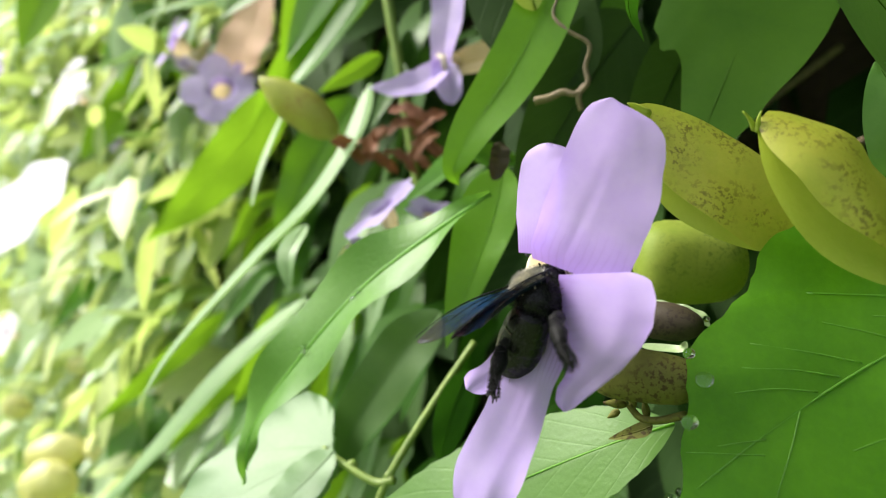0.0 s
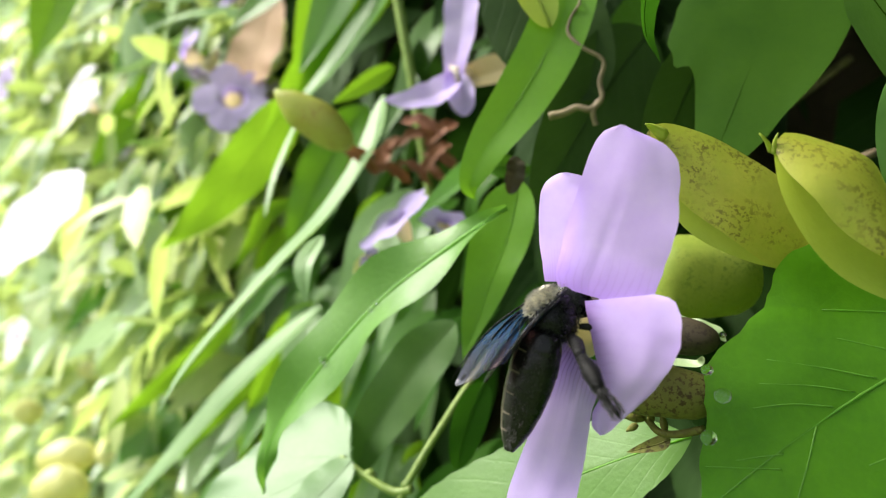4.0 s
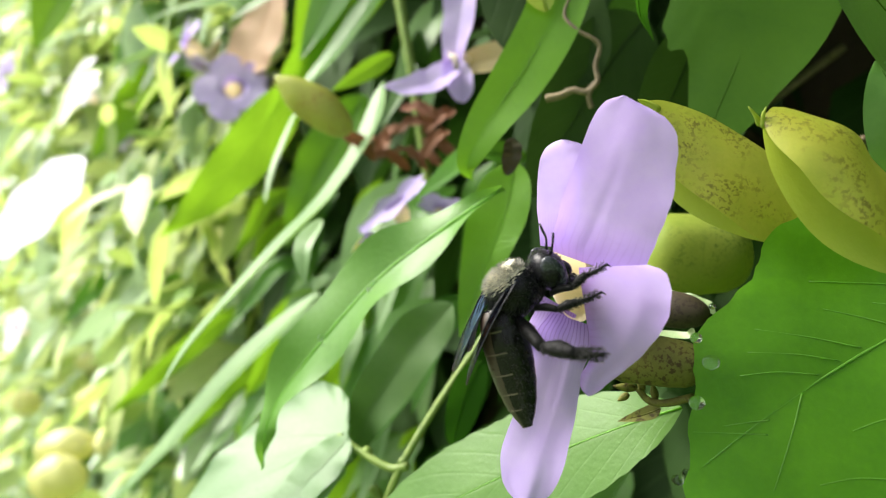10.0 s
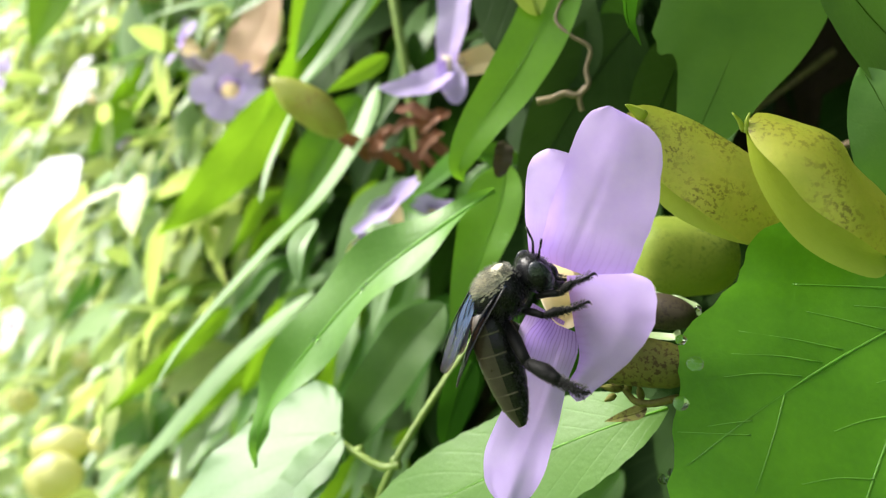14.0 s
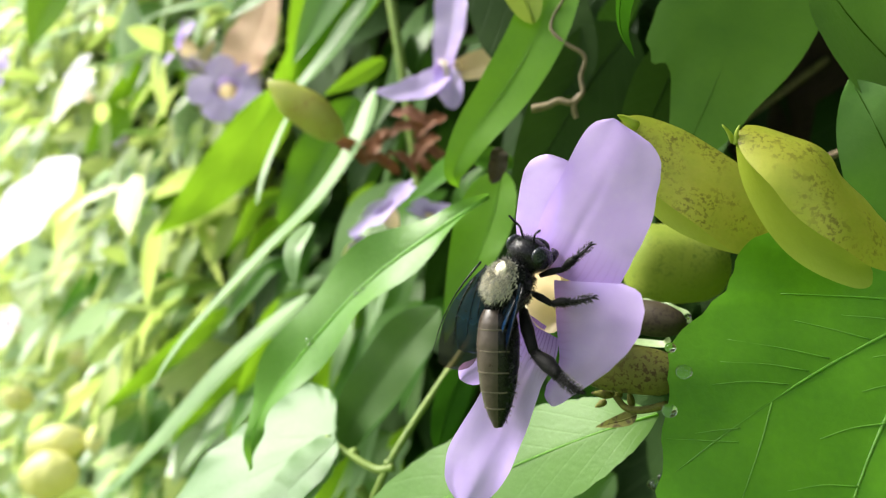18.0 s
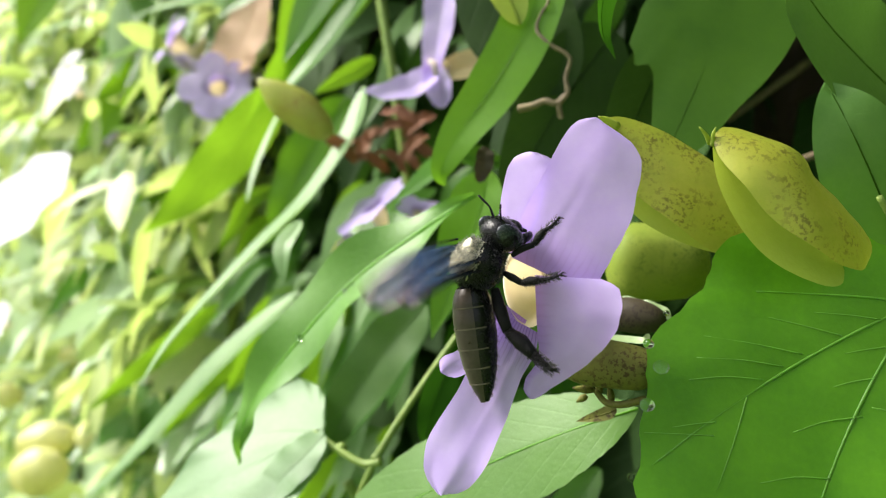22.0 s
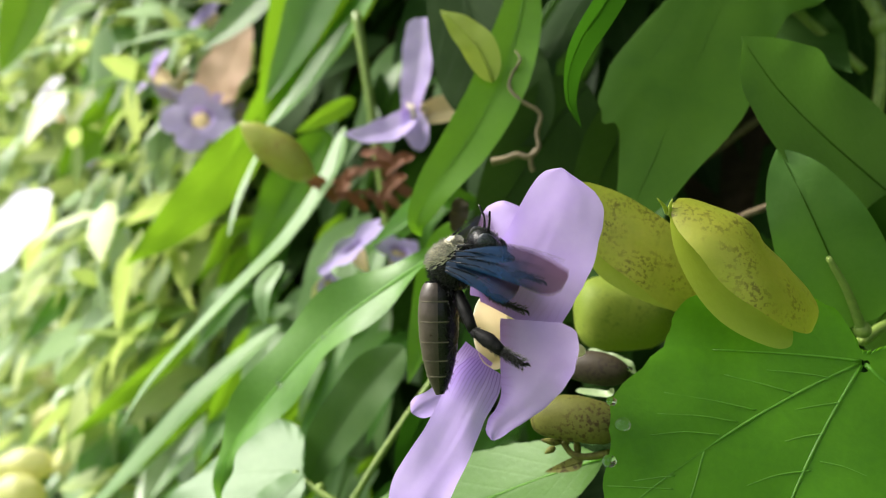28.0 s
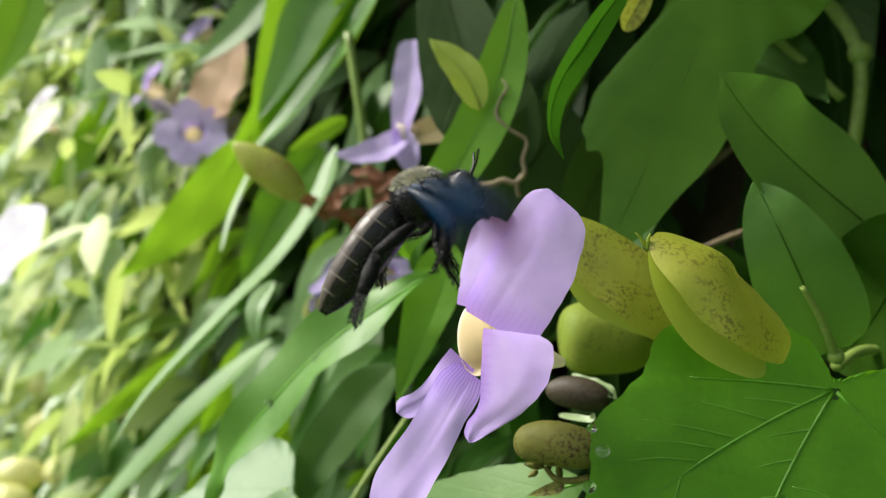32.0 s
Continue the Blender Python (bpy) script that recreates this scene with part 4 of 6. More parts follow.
def bud_pod(a, b, r, material, label, flat=0.8, name="pod", point=0.0, square=0.12, group="bract pods", stalk=None):
    """A closed pair of bracts: two shells that meet at a seam."""
    a, b = Vector(a), Vector(b)
    mid = (a + b) / 2
    ob = thing(name, mid, label, "seed pod", group)
    d = b - a
    L = d.length / 2
    turn = d.to_track_quat("Z", "Y").to_matrix().to_4x4() @ Matrix.Rotation(radians(80), 4, "Z")
    for sgn in (-1, 1):
        bm = bmesh.new()
        uvl = bm.loops.layers.uv.verify()
        rows = []
        for i in range(19):
            ph = math.pi * i / 18
            row = []
            for j in range(13):
                th = math.pi * j / 12
                e = 1 - 0.6 * square
                rho, z = max(math.sin(ph), 0.0) ** e, -math.copysign(abs(math.cos(ph)) ** e, math.cos(ph))
                x, y = rho * math.cos(th), rho * math.sin(th)
                nar = 1 - point * max(z, 0) ** 2 * 0.8
                co = Vector((x * r * nar, sgn * y * r * flat * nar + 0.00005 * sgn, z * L))
                co += Vector((x, sgn * y, 0)) * r * (0.13 * noise.noise(co * 150) + 0.05 * noise.noise(co * 520))
                row.append((bm.verts.new(co), (0.5 + 0.5 * z, j / 12)))
            rows.append(row)
        for p, q in zip(rows, rows[1:]):
            for k in range(12):
                four = (p[k], p[k + 1], q[k + 1], q[k]) if sgn > 0 else (p[k], q[k], q[k + 1], p[k + 1])
                f = bm.faces.new([e[0] for e in four])
                for lp, e in zip(f.loops, four):
                    lp[uvl].uv = e[1]
        bmesh.ops.remove_doubles(bm, verts=bm.verts[:], dist=1e-6)
        bmesh.ops.transform(bm, matrix=turn, verts=bm.verts[:])
        part("shell", bm, material, ob)
    if stalk:
        pts = [a - mid] + [Vector(p) - mid for p in stalk]
        part("stalk", tube_mesh(bmesh.new(), pts, 0.0008, 0.0008, 6, 8), STEM, ob)
    return ob


bud_pod((0.03494, 0.13400, -0.00187), (0.05356, 0.13400, -0.00067), 0.0074, POD, "plump yellow-green bract pod with rough skin", square=0.75)
bud_pod((0.02268, 0.11200, -0.01694), (0.03640, 0.10600, -0.01701), 0.00370, BROWNED, "browned olive bract pod beside the flower", square=0.4)
bud_pod((0.02989, 0.12200, -0.00980), (0.04105, 0.11800, -0.01084), 0.00300, WITHERED, "dark brown withered bract pod", square=0.1)
leaf([(0.03132, 0.11700, -0.01360), (0.03443, 0.11550, -0.01378), (0.03615, 0.11400, -0.01369), (0.03670, 0.11300, -0.01253)], 0.00141, (0, -0.8, 0.6), SEPAL, "pale thin edge of a sepal", profile="strap", rib=0, name="sepal", group="sepals", category="sepal", seed=42)
leaf([(0.03535, 0.12500, -0.00750), (0.03822, 0.12200, -0.00842), (0.04096, 0.12000, -0.00937), (0.04225, 0.11900, -0.01114)], 0.0019, (0, -0.8, 0.6), SEPAL, "crumpled pale sepal below the flower tube", profile="oval", rib=0, wave=0.1, name="sepal", group="sepals", category="sepal", seed=43)


def vine_stem(pts, r0, r1, material=None, label="thin green vine stem", name="vine_stem", knots=()):
    base = Vector(pts[0])
    ob = thing(name, base, label, "stem", "vine stems")
    part("shaft", tube_mesh(bmesh.new(), [Vector(p) - base for p in pts], r0, r1, 8, 8 * (len(pts) - 1)), material or STEM, ob)
    for p in knots:
        part("knot", blob_mesh(bmesh.new(), (r0 * 1.7, r0 * 1.5, r0 * 1.7), Vector(p) - base, 10, 8), material or STEM, ob)
    return ob


vine_stem([(0.00848, 0.16802, -0.01919), (-0.00116, 0.16602, -0.03296), (-0.00989, 0.16302, -0.04673), (-0.01552, 0.16302, -0.05984)], 0.0007, 0.0009, label="thin green vine stem behind the flower", knots=((-0.01014, 0.16302, -0.04710),))
vine_stem([(-0.02559, 0.17203, -0.04363), (-0.01985, 0.16802, -0.04623), (-0.01309, 0.16402, -0.04865), (-0.00896, 0.16202, -0.04756)], 0.0008, 0.0010, label="short green leaf stalk at a stem", knots=((-0.01856, 0.16802, -0.04623),))
vine_stem([(-0.01726, 0.24005, 0.09213), (-0.01267, 0.24005, 0.06454), (-0.00900, 0.24004, 0.04063), (-0.00441, 0.24003, 0.01120)], 0.0016, 0.0016, label="dim green stem among the leaves")
vine_stem([(-0.01851, 0.18002, -0.05781), (-0.01299, 0.18002, -0.06747), (-0.01161, 0.18002, -0.07436)], 0.0014, 0.0014, label="dim green stem among the leaves")
vine_stem([(0.10174, 0.17028, 0.09108), (0.11093, 0.16805, 0.08031), (0.11649, 0.16506, 0.06658), (0.11607, 0.16548, 0.04814), (0.11569, 0.17080, 0.03449)], 0.0018, 0.0016, label="yellow-green vine stem in the hedge", knots=((0.11677, 0.16503, 0.06729),))
vine_stem([(0.09568, 0.16700, 0.07156), (0.10289, 0.16677, 0.06524), (0.11241, 0.16550, 0.05589)], 0.0012, 0.0012, label="yellow-green vine stem in the hedge")
vine_stem([(0.02503, 0.15200, 0.05504), (0.02593, 0.15100, 0.05277), (0.02445, 0.15200, 0.05020), (0.02361, 0.15100, 0.04666), (0.02627, 0.15000, 0.04349), (0.03033, 0.15000, 0.04082), (0.02978, 0.15100, 0.03684), (0.03020, 0.15100, 0.03370), (0.02861, 0.15200, 0.03128), (0.02931, 0.15300, 0.02862)], 0.00022, 0.0006, STEM_OLD, "crooked dry brown twig tip", name="dry_twig", knots=((0.03033, 0.15000, 0.04082), (0.02361, 0.15100, 0.04666)))
vine_stem([(0.02032, 0.15500, 0.03085), (0.02315, 0.15400, 0.03130), (0.02557, 0.15300, 0.03223), (0.02798, 0.15200, 0.03164), (0.02986, 0.15200, 0.03345)], 0.0009, 0.0005, STEM_OLD, "forked dry brown twig tip", name="dry_twig")
vine_stem([(0.08370, 0.20002, 0.03691), (0.09443, 0.20002, 0.04457), (0.10669, 0.20002, 0.05376)], 0.001, 0.0012, STEM_OLD, "brown twig in the shade", name="dry_twig")
vine_stem([(0.07113, 0.17002, 0.01444), (0.08286, 0.17001, 0.01965), (0.09589, 0.17001, 0.02485)], 0.0007, 0.0009, STEM_OLD, "brown twig in the shade", name="dry_twig")
vine_stem([(0.08197, 0.11700, -0.00301), (0.07756, 0.11450, 0.00431), (0.07344, 0.11300, 0.00981)], 0.0009, 0.0005, label="green leaf stalk behind the bracts", knots=((0.08197, 0.11700, -0.00280),))
vine_stem([(0.09550, 0.12454, -0.00243), (0.08993, 0.12281, -0.00249), (0.08372, 0.12018, -0.00517)], 0.0010, 0.0010, label="green leaf stalk behind the bracts")
vine_stem([(0.04942, 0.11502, 0.00184), (0.04960, 0.11402, 0.00008), (0.04943, 0.11402, -0.00210)], 0.00035, 0.0003, SEPAL, "curled pale tendril with water drop", name="tendril")

# twig with small buds
twig = vine_stem([(0.03417, 0.10602, -0.02153), (0.03167, 0.11002, -0.02319), (0.02967, 0.11202, -0.02326), (0.02820, 0.11302, -0.02157)], 0.0006, 0.0005, BROWNED, "small twig with olive leaf buds", name="bud_twig")
for a, b, r in (((0.02803, 0.11302, -0.02157), (0.02457, 0.11302, -0.02122), 0.0007), ((0.02714, 0.11402, -0.02263), (0.02540, 0.11402, -0.02368), 0.0006), ((0.02907, 0.11302, -0.02200), (0.02838, 0.11302, -0.01966), 0.0006), ((0.03070, 0.11202, -0.02326), (0.03010, 0.11202, -0.02052), 0.0006)):
    bm = bmesh.new()
    a, b = Vector(a) - twig.location, Vector(b) - twig.location
    tube_mesh(bm, [a, (a + b) / 2, b], r, r * 0.4, 8, 8, swell=lambda t: 0.5 + 0.9 * math.sin(t * math.pi))
    part("bud", bm, BROWNED, twig, "small olive-green bud")
leaf([(0.03139, 0.11202, -0.02438), (0.02950, 0.11302, -0.02546), (0.02539, 0.11402, -0.02682)], 0.00225, (0, -0.8, 0.5), BROWNED, "small brownish leaf on the twig", profile="lance", rib=0.0002, seed=44)


def drop(at, r, label="clear round water drop on the leaf edge"):
    ob = part("water_drop", blob_mesh(bmesh.new(), (r, r, r * 0.9), seg=20, rings=14), WATER)
    ob.location = at
    tagged(ob, label, "water drop", "water drops")


for at, r in (((0.03367, 0.10300, -0.01279), 0.0011), ((0.03461, 0.10000, -0.01568), 0.0015), ((0.03224, 0.09862, -0.02078), 0.0014), ((0.04929, 0.11252, -0.00121), 0.0013), ((0.08754, 0.12258, 0.01378), 0.0010), ((0.08795, 0.12737, 0.02289), 0.0007),
              ((0.00174, 0.14402, -0.04293), 0.0014), ((0.00041, 0.14402, -0.04514), 0.0011), ((0.00306, 0.14402, -0.04161), 0.0009), ((0.03563, 0.11751, -0.03684), 0.0013), ((0.03698, 0.11751, -0.03576), 0.0010), ((-0.01647, 0.15453, -0.00876), 0.0010), ((-0.01529, 0.15453, -0.00758), 0.0008), ((-0.02714, 0.15803, -0.01925), 0.0012), ((-0.02914, 0.15903, -0.02608), 0.0011), ((0.03899, 0.11148, -0.00909), 0.0007)):
    drop(at, r * 0.75)

# ---- the main flower ----
def petal_lobe(parent, ring, spec, bend, material, seed=0, nu=20, nv=26, ripple=0.0006, narrow=0.0, wide=0.0):
    """One lobe of the trumpet's mouth between two notches; the flower looks along its z.
    spec: the notches' angles and radii, the lobe's radius, where it peaks, how full it is, its lift and its own bend."""
    a0, a1, b0, b1, top, peak, full, lift, own, *curve = spec
    p = math.log(0.5) / math.log(peak)
    own = own if isinstance(own, tuple) else (own, own)
    rng = random.Random(seed)
    p1, p2 = rng.random() * 6, rng.random() * 6
    bm = bmesh.new()
    uvl = bm.loops.layers.uv.verify()
    grid = []
    for i in range(nu + 1):
        s = i / nu
        row = []
        for j in range(nv + 1):
            x = j / nv
            al = radians(a0 + (a1 - a0) * x)
            r0 = ring * (1 - narrow * max(math.sin(al), 0.0) + wide * max(-math.sin(al), 0.0)) * (1 + narrow * math.cos(al) ** 2)
            low = b0 + (b1 - b0) * x ** (curve[0] if curve else 1.0)
            rim = low + (top - low) * max(math.sin(math.pi * min(max(x, 0.0), 1.0) ** p), 0.0) ** full
            rim *= 1 + 0.014 * math.sin(17 * x + p1) * math.sin(math.pi * x)
            r = r0 + (rim - r0) * s
            k = bend[0] + bend[1] * max(math.sin(al), 0.0) + own[0] + (own[1] - own[0]) * x
            h = -0.75 * ring * max((1.9 * r0 - r) / (0.9 * r0), 0.0) ** 2 - k * r * r + (lift[0] + (lift[1] - lift[0]) * x) * s
            h += math.sin(math.pi * x) * ripple * s ** 3 * math.sin(1.3 * math.tau * x + p2) + 0.10 * ripple * math.sin(s * math.pi) * math.sin(2.3 * math.tau * x + p1)
            row.append((bm.verts.new((r * math.sin(al), r * math.cos(al), h)), (s, x)))
        grid.append(row)
    for a, b in zip(grid, grid[1:]):
        for k in range(nv):
            four = (a[k], a[k + 1], b[k + 1], b[k])
            f = bm.faces.new([x[0] for x in four])
            for lp, x in zip(f.loops, four):
                lp[uvl].uv = x[1]
    return part("petal", bm, material, parent)


def funnel(bm, rings, sides=28, squash=0.85, tall=1.0):
    rows = []
    for z, r, dx, dy in rings:
        rows.append([bm.verts.new((dx + r * squash * math.cos(k * math.tau / sides), dy + r * tall * math.sin(k * math.tau / sides), z)) for k in range(sides)])
    for a, b in zip(rows, rows[1:]):
        for k in range(sides):
            bm.faces.new((a[k], a[(k + 1) % sides], b[(k + 1) % sides], b[k]))
    return bm


def trumpet_flower(m, label, petals, material, tube=0.022, size=1.0, seed=0, name="trumpet_flower", bend=(0.0, 0.0), lip=None, narrow=0.0, wide=0.0):
    ob = thing(name, (0, 0, 0), label, "flower", "trumpet flowers")
    ob.matrix_basis = m
    for i, spec in enumerate(petals):
        petal_lobe(ob, 0.0050 * size, spec, bend, lip if lip and i in (2, 3) else material, seed + i, narrow=narrow, wide=wide)
    e = size
    sq, dx = 0.98 + (wide - narrow) / 2, -0.0025 * e * (narrow + wide)
    part("throat", funnel(bmesh.new(), [(-0.0036 * e, 0.0051 * e, dx, 0), (-0.006 * e, 0.0056 * e, dx, 0), (-0.010 * e, 0.0052 * e, dx, -0.0004), (-0.014 * e, 0.0034 * e, 0.6 * dx, -0.0008), (-tube, 0.0013 * e, 0.2 * dx, -0.001)], squash=sq, tall=1 + narrow), CREAM, ob, "cream-yellow throat")
    part("tube", funnel(bmesh.new(), [(-0.0034 * e, 0.0053 * e, dx, 0), (-0.006 * e, 0.0057 * e, dx, 0), (-0.010 * e, 0.0055 * e, dx, -0.0004), (-0.014 * e, 0.0038 * e, 0.6 * dx, -0.0008), (-tube - 0.001, 0.0016 * e, 0.2 * dx, -0.001)], squash=sq, tall=1 + narrow), IVORY, ob, "ivory flower tube")
    return ob


# face of the main flower, in millimetres: right, up, towards the viewer
FACE = Matrix(((0.3562, -0.0618, 0.9324), (0.4682, 0.8753, -0.1208), (-0.8087, 0.4796, 0.3407)))


def sheet_petal(parent, spine, rows, material, slope=0.0, curl=(0.0, 0.0), ruffle=0.4, crease=0.0, swap=False, seed=0, nu=34, nv=30, label=""):
    """A thin petal: a line from the throat outwards, and rows of (share of its length, reach to its left, reach to its right)."""
    bm = bmesh.new()
    uvl = bm.loops.layers.uv.verify()
    ph = random.Random(seed).random() * 9
    grid = []
    for i in range(nu + 1):
        t = i / nu
        c = curve_at(spine, t)
        d = curve_at(spine, min(t + 0.06, 1)) - curve_at(spine, max(t - 0.06, 0))
        right = Vector((d.y, -d.x, 0)).normalized()
        wl, wr = steps_at([(r[0], r[1]) for r in rows], t), steps_at([(r[0], r[2]) for r in rows], t)
        line = []
        for j in range(nv + 1):
            v = j / nv
            x = -wl + (wl + wr) * v
            e = abs(2 * v - 1)
            far = 1 - v if swap else t
            h = curl[0] * (1 - v) ** 2 + curl[1] * v ** 2
            h += ruffle * (e ** 3 * math.sin(9.0 * t + ph + 2 * v) + 0.9 * noise.noise(Vector((t * 2.6 + ph, v * 2.4, 1.0))) + 0.10 * noise.noise(Vector((t * 7 + ph, v * 6, 3.0))))
            h -= crease * math.exp(-((v - 0.36 - 0.1 * t) / 0.05) ** 2) * max(1 - 1.3 * t, 0.0)
            edge = 1 + 0.03 * noise.noise(Vector((t * 9 + ph, 5.0 if v > 0.5 else 8.0, 0))) * e
            p = c + right * (x * edge) + Vector((0, 0, h * min(far * 4, 1.0) + slope * right.x * x))
            line.append((bm.verts.new(FACE @ p * 0.001), (1 - v, t) if swap else (t, v)))
        grid.append(line)
    for p, q in zip(grid, grid[1:]):
        for k in range(nv):
            four = (p[k], p[k + 1], q[k + 1], q[k])
            f = bm.faces.new([x[0] for x in four])
            for lp, x in zip(f.loops, four):
                lp[uvl].uv = x[1]
    return part("petal", bm, material, parent, label)


def mouth_ring(bm, rings, sides=32):
    """Rings of (centre, half width, half height), in the face's millimetres."""
    rows = [[bm.verts.new(FACE @ Vector((c[0] + a * math.cos(k * math.tau / sides), c[1] + b * math.sin(k * math.tau / sides), c[2] + 0.7 * a * math.cos(k * math.tau / sides) - 0.3 * b * math.sin(k * math.tau / sides))) * 0.001) for k in range(sides)] for c, a, b in rings]
    for p, q in zip(rows, rows[1:]):
        for k in range(sides):
            bm.faces.new((p[k], p[(k + 1) % sides], q[(k + 1) % sides], q[k]))
    return bm


def main_flower():
    ob = thing("trumpet_flower", (0.01449, 0.10206, -0.00305), "lilac trumpet flower with five wavy petals and a cream throat", "flower", "trumpet flowers")
    sheet_petal(ob, [(0.2, 2.7, -1.4), (1.6, 9.0, -2.3), (3.1, 14.0, -2.8), (4.0, 17.0, -3.1)], [(0, 2.0, 1.8), (0.26, 2.4, 2.5), (0.6, 2.7, 2.9), (0.82, 2.15, 3.0), (0.95, 1.1, 2.5), (1, 0.2, 0.55)], PETAL, slope=0.7, curl=(-0.6, 0.0), ruffle=0.3, seed=51)
    sheet_petal(ob, [(1.0, 1.5, 0.7), (4.9, 8.5, 1.3), (8.8, 15.2, 2.0), (12.1, 20.9, 2.6)], [(0, 1.6, 8.0), (0.07, 2.4, 9.0), (0.2, 2.5, 9.6), (0.41, 2.7, 9.7), (0.67, 2.8, 8.7), (0.83, 2.6, 7.6), (0.94, 1.9, 5.4), (1, 0.25, 0.9)], PETAL, slope=0.7, curl=(-0.4, -2.0), ruffle=0.32, crease=0.22, seed=52)
    sheet_petal(ob, [(2.7, -0.1, 2.8), (2.3, -6.3, 4.3), (1.6, -11.4, 5.3), (0.0, -16.5, 5.8)], [(0, 7.2, 0.5), (0.05, 8.9, 0.6), (0.15, 9.1, 0.6), (0.3, 8.5, 0.6), (0.46, 7.4, 0.45), (0.6, 5.8, 0.3), (0.73, 3.8, 0.6), (0.86, 2.0, 1.25), (0.95, 1.0, 1.2), (1, 0.25, 0.25)], PETAL, slope=0.82, curl=(-0.9, 0.2), ruffle=0.5, swap=True, seed=53)
    lip = sheet_petal(ob, [(0.0, -6.8, 2.0), (-3.3, -12.2, 2.2), (-6.5, -17.9, 3.0), (-10.6, -23.8, 3.8), (-13.1, -29.3, 4.4)], [(0, 2.4, 2.6), (0.12, 3.2, 3.5), (0.3, 3.3, 3.5), (0.5, 3.5, 3.8), (0.72, 3.9, 3.9), (0.88, 3.3, 3.3), (0.96, 2.0, 2.1), (1, 0.35, 0.35)], PETAL_LIP, slope=0.6, curl=(-0.3, -0.3), ruffle=0.6, crease=0.2, seed=54, nu=44, label="drooping lip petal with purple lines")
    sheet_petal(ob, [(-1.1, -4.9, 0.3), (-4.6, -9.0, -1.0), (-8.3, -12.4, -2.0), (-11.3, -14.0, -3.2)], [(0, 2.6, 2.2), (0.15, 2.9, 2.1), (0.5, 1.9, 1.5), (0.8, 1.6, 1.8), (0.94, 1.0, 1.3), (1, 0.2, 0.2)], PETAL_LIP, slope=0.5, ruffle=0.4, seed=55)
    part("throat", mouth_ring(bmesh.new(), [((0.9, -2.0, 0.9), 2.5, 5.3), ((1.3, -2.1, -0.6), 2.45, 4.9), ((2.4, -2.5, -3.6), 2.4, 3.9), ((5.0, -3.5, -6.6), 2.1, 2.8), ((9.0, -5.0, -8.2), 1.6, 1.9)]), CREAM, ob, "cream-yellow throat")
    part("tube", mouth_ring(bmesh.new(), [((1.0, -2.0, 0.6), 2.7, 5.4), ((1.5, -2.1, -0.9), 2.7, 5.1), ((2.7, -2.5, -3.9), 2.7, 4.2), ((6.0, -3.8, -7.0), 2.6, 3.2), ((11.5, -5.9, -8.2), 2.0, 2.3), ((15.5, -6.8, -8.6), 0.8, 0.9)]), IVORY, ob, "ivory flower tube")
    return ob, lip


flower, lip = main_flower()


# ---- the carpenter bee: x forward, y left, z back upwards ----
MM = 0.001


def needles(bm, count, place, length, rng, thick=0.00006):
    for _ in range(count):
        p, n = place(rng)
        n = (n + Vector((rng.gauss(0, 0.22), rng.gauss(0, 0.22), rng.gauss(0, 0.22)))).normalized()
        a = n.orthogonal().normalized() * thick
        b = n.cross(a)
        L = length * rng.uniform(0.6, 1.3)
        q = [bm.verts.new(p + a), bm.verts.new(p - 0.5 * a + 0.87 * b), bm.verts.new(p - 0.5 * a - 0.87 * b)]
        t = bm.verts.new(p + n * L)
        for k in range(3):
            bm.faces.new((q[k], q[(k + 1) % 3], t))
    return bm


def limb(pts, radii, sides=8):
    bm = bmesh.new()
    n = len(pts) - 1
    tube_mesh(bm, [Vector(p) * MM for p in pts], MM, MM, sides, 3 * n, swell=lambda t: radii[min(int(t * n), n - 1)] + (radii[min(int(t * n), n - 1) + 1] - radii[min(int(t * n), n - 1)]) * (t * n - min(int(t * n), n - 1)))
    return bm


def bee_leg(bee, name, pts, thick, hairy, rng):
    hip, knee, shin, foot = [Vector(p) for p in pts]
    ob = part(name, limb([(0, 0, 0), (knee - hip) * 0.5 + Vector((0, 0, 0.3)), knee - hip], [0.55 * thick, 0.8 * thick, 0.6 * thick]), LEG, bee)
    ob.location = hip * MM
    k = knee - hip
    part("shin", limb([k, (k + shin - hip) / 2 + Vector((0.15, 0, 0.15)), shin - hip], [0.55 * thick, 0.95 * thick, 0.6 * thick]), LEG, ob)
    f = foot - hip
    part("foot", limb([shin - hip, (f + shin - hip) / 2 + Vector((0, 0, -0.15)), f], [0.5 * thick, 0.36 * thick, 0.22 * thick]), LEG, ob)
    for sgn in (-1, 1):
        part("claw", limb([f, f + Vector((0.45, 0.25 * sgn, -0.15)), f + Vector((0.6, 0.3 * sgn, -0.6))], [0.16, 0.12, 0.05], 5), LEG, ob)
    bm = bmesh.new()

    def spot(r):
        t = r.random()
        a, b = (k, shin - hip) if r.random() < 0.6 else (shin - hip, f)
        d = (b - a).normalized()
        o = d.orthogonal().normalized()
        o = Matrix.Rotation(r.random() * math.tau, 3, d) @ o
        return (a + (b - a) * t + o * 0.5 * thick) * MM, o + d * 0.8
    needles(bm, 2 * hairy, spot, 0.0005, rng, 0.00006)
    part("leg_hair", bm, FUZZ_BLACK, ob, smooth=False)
    return ob


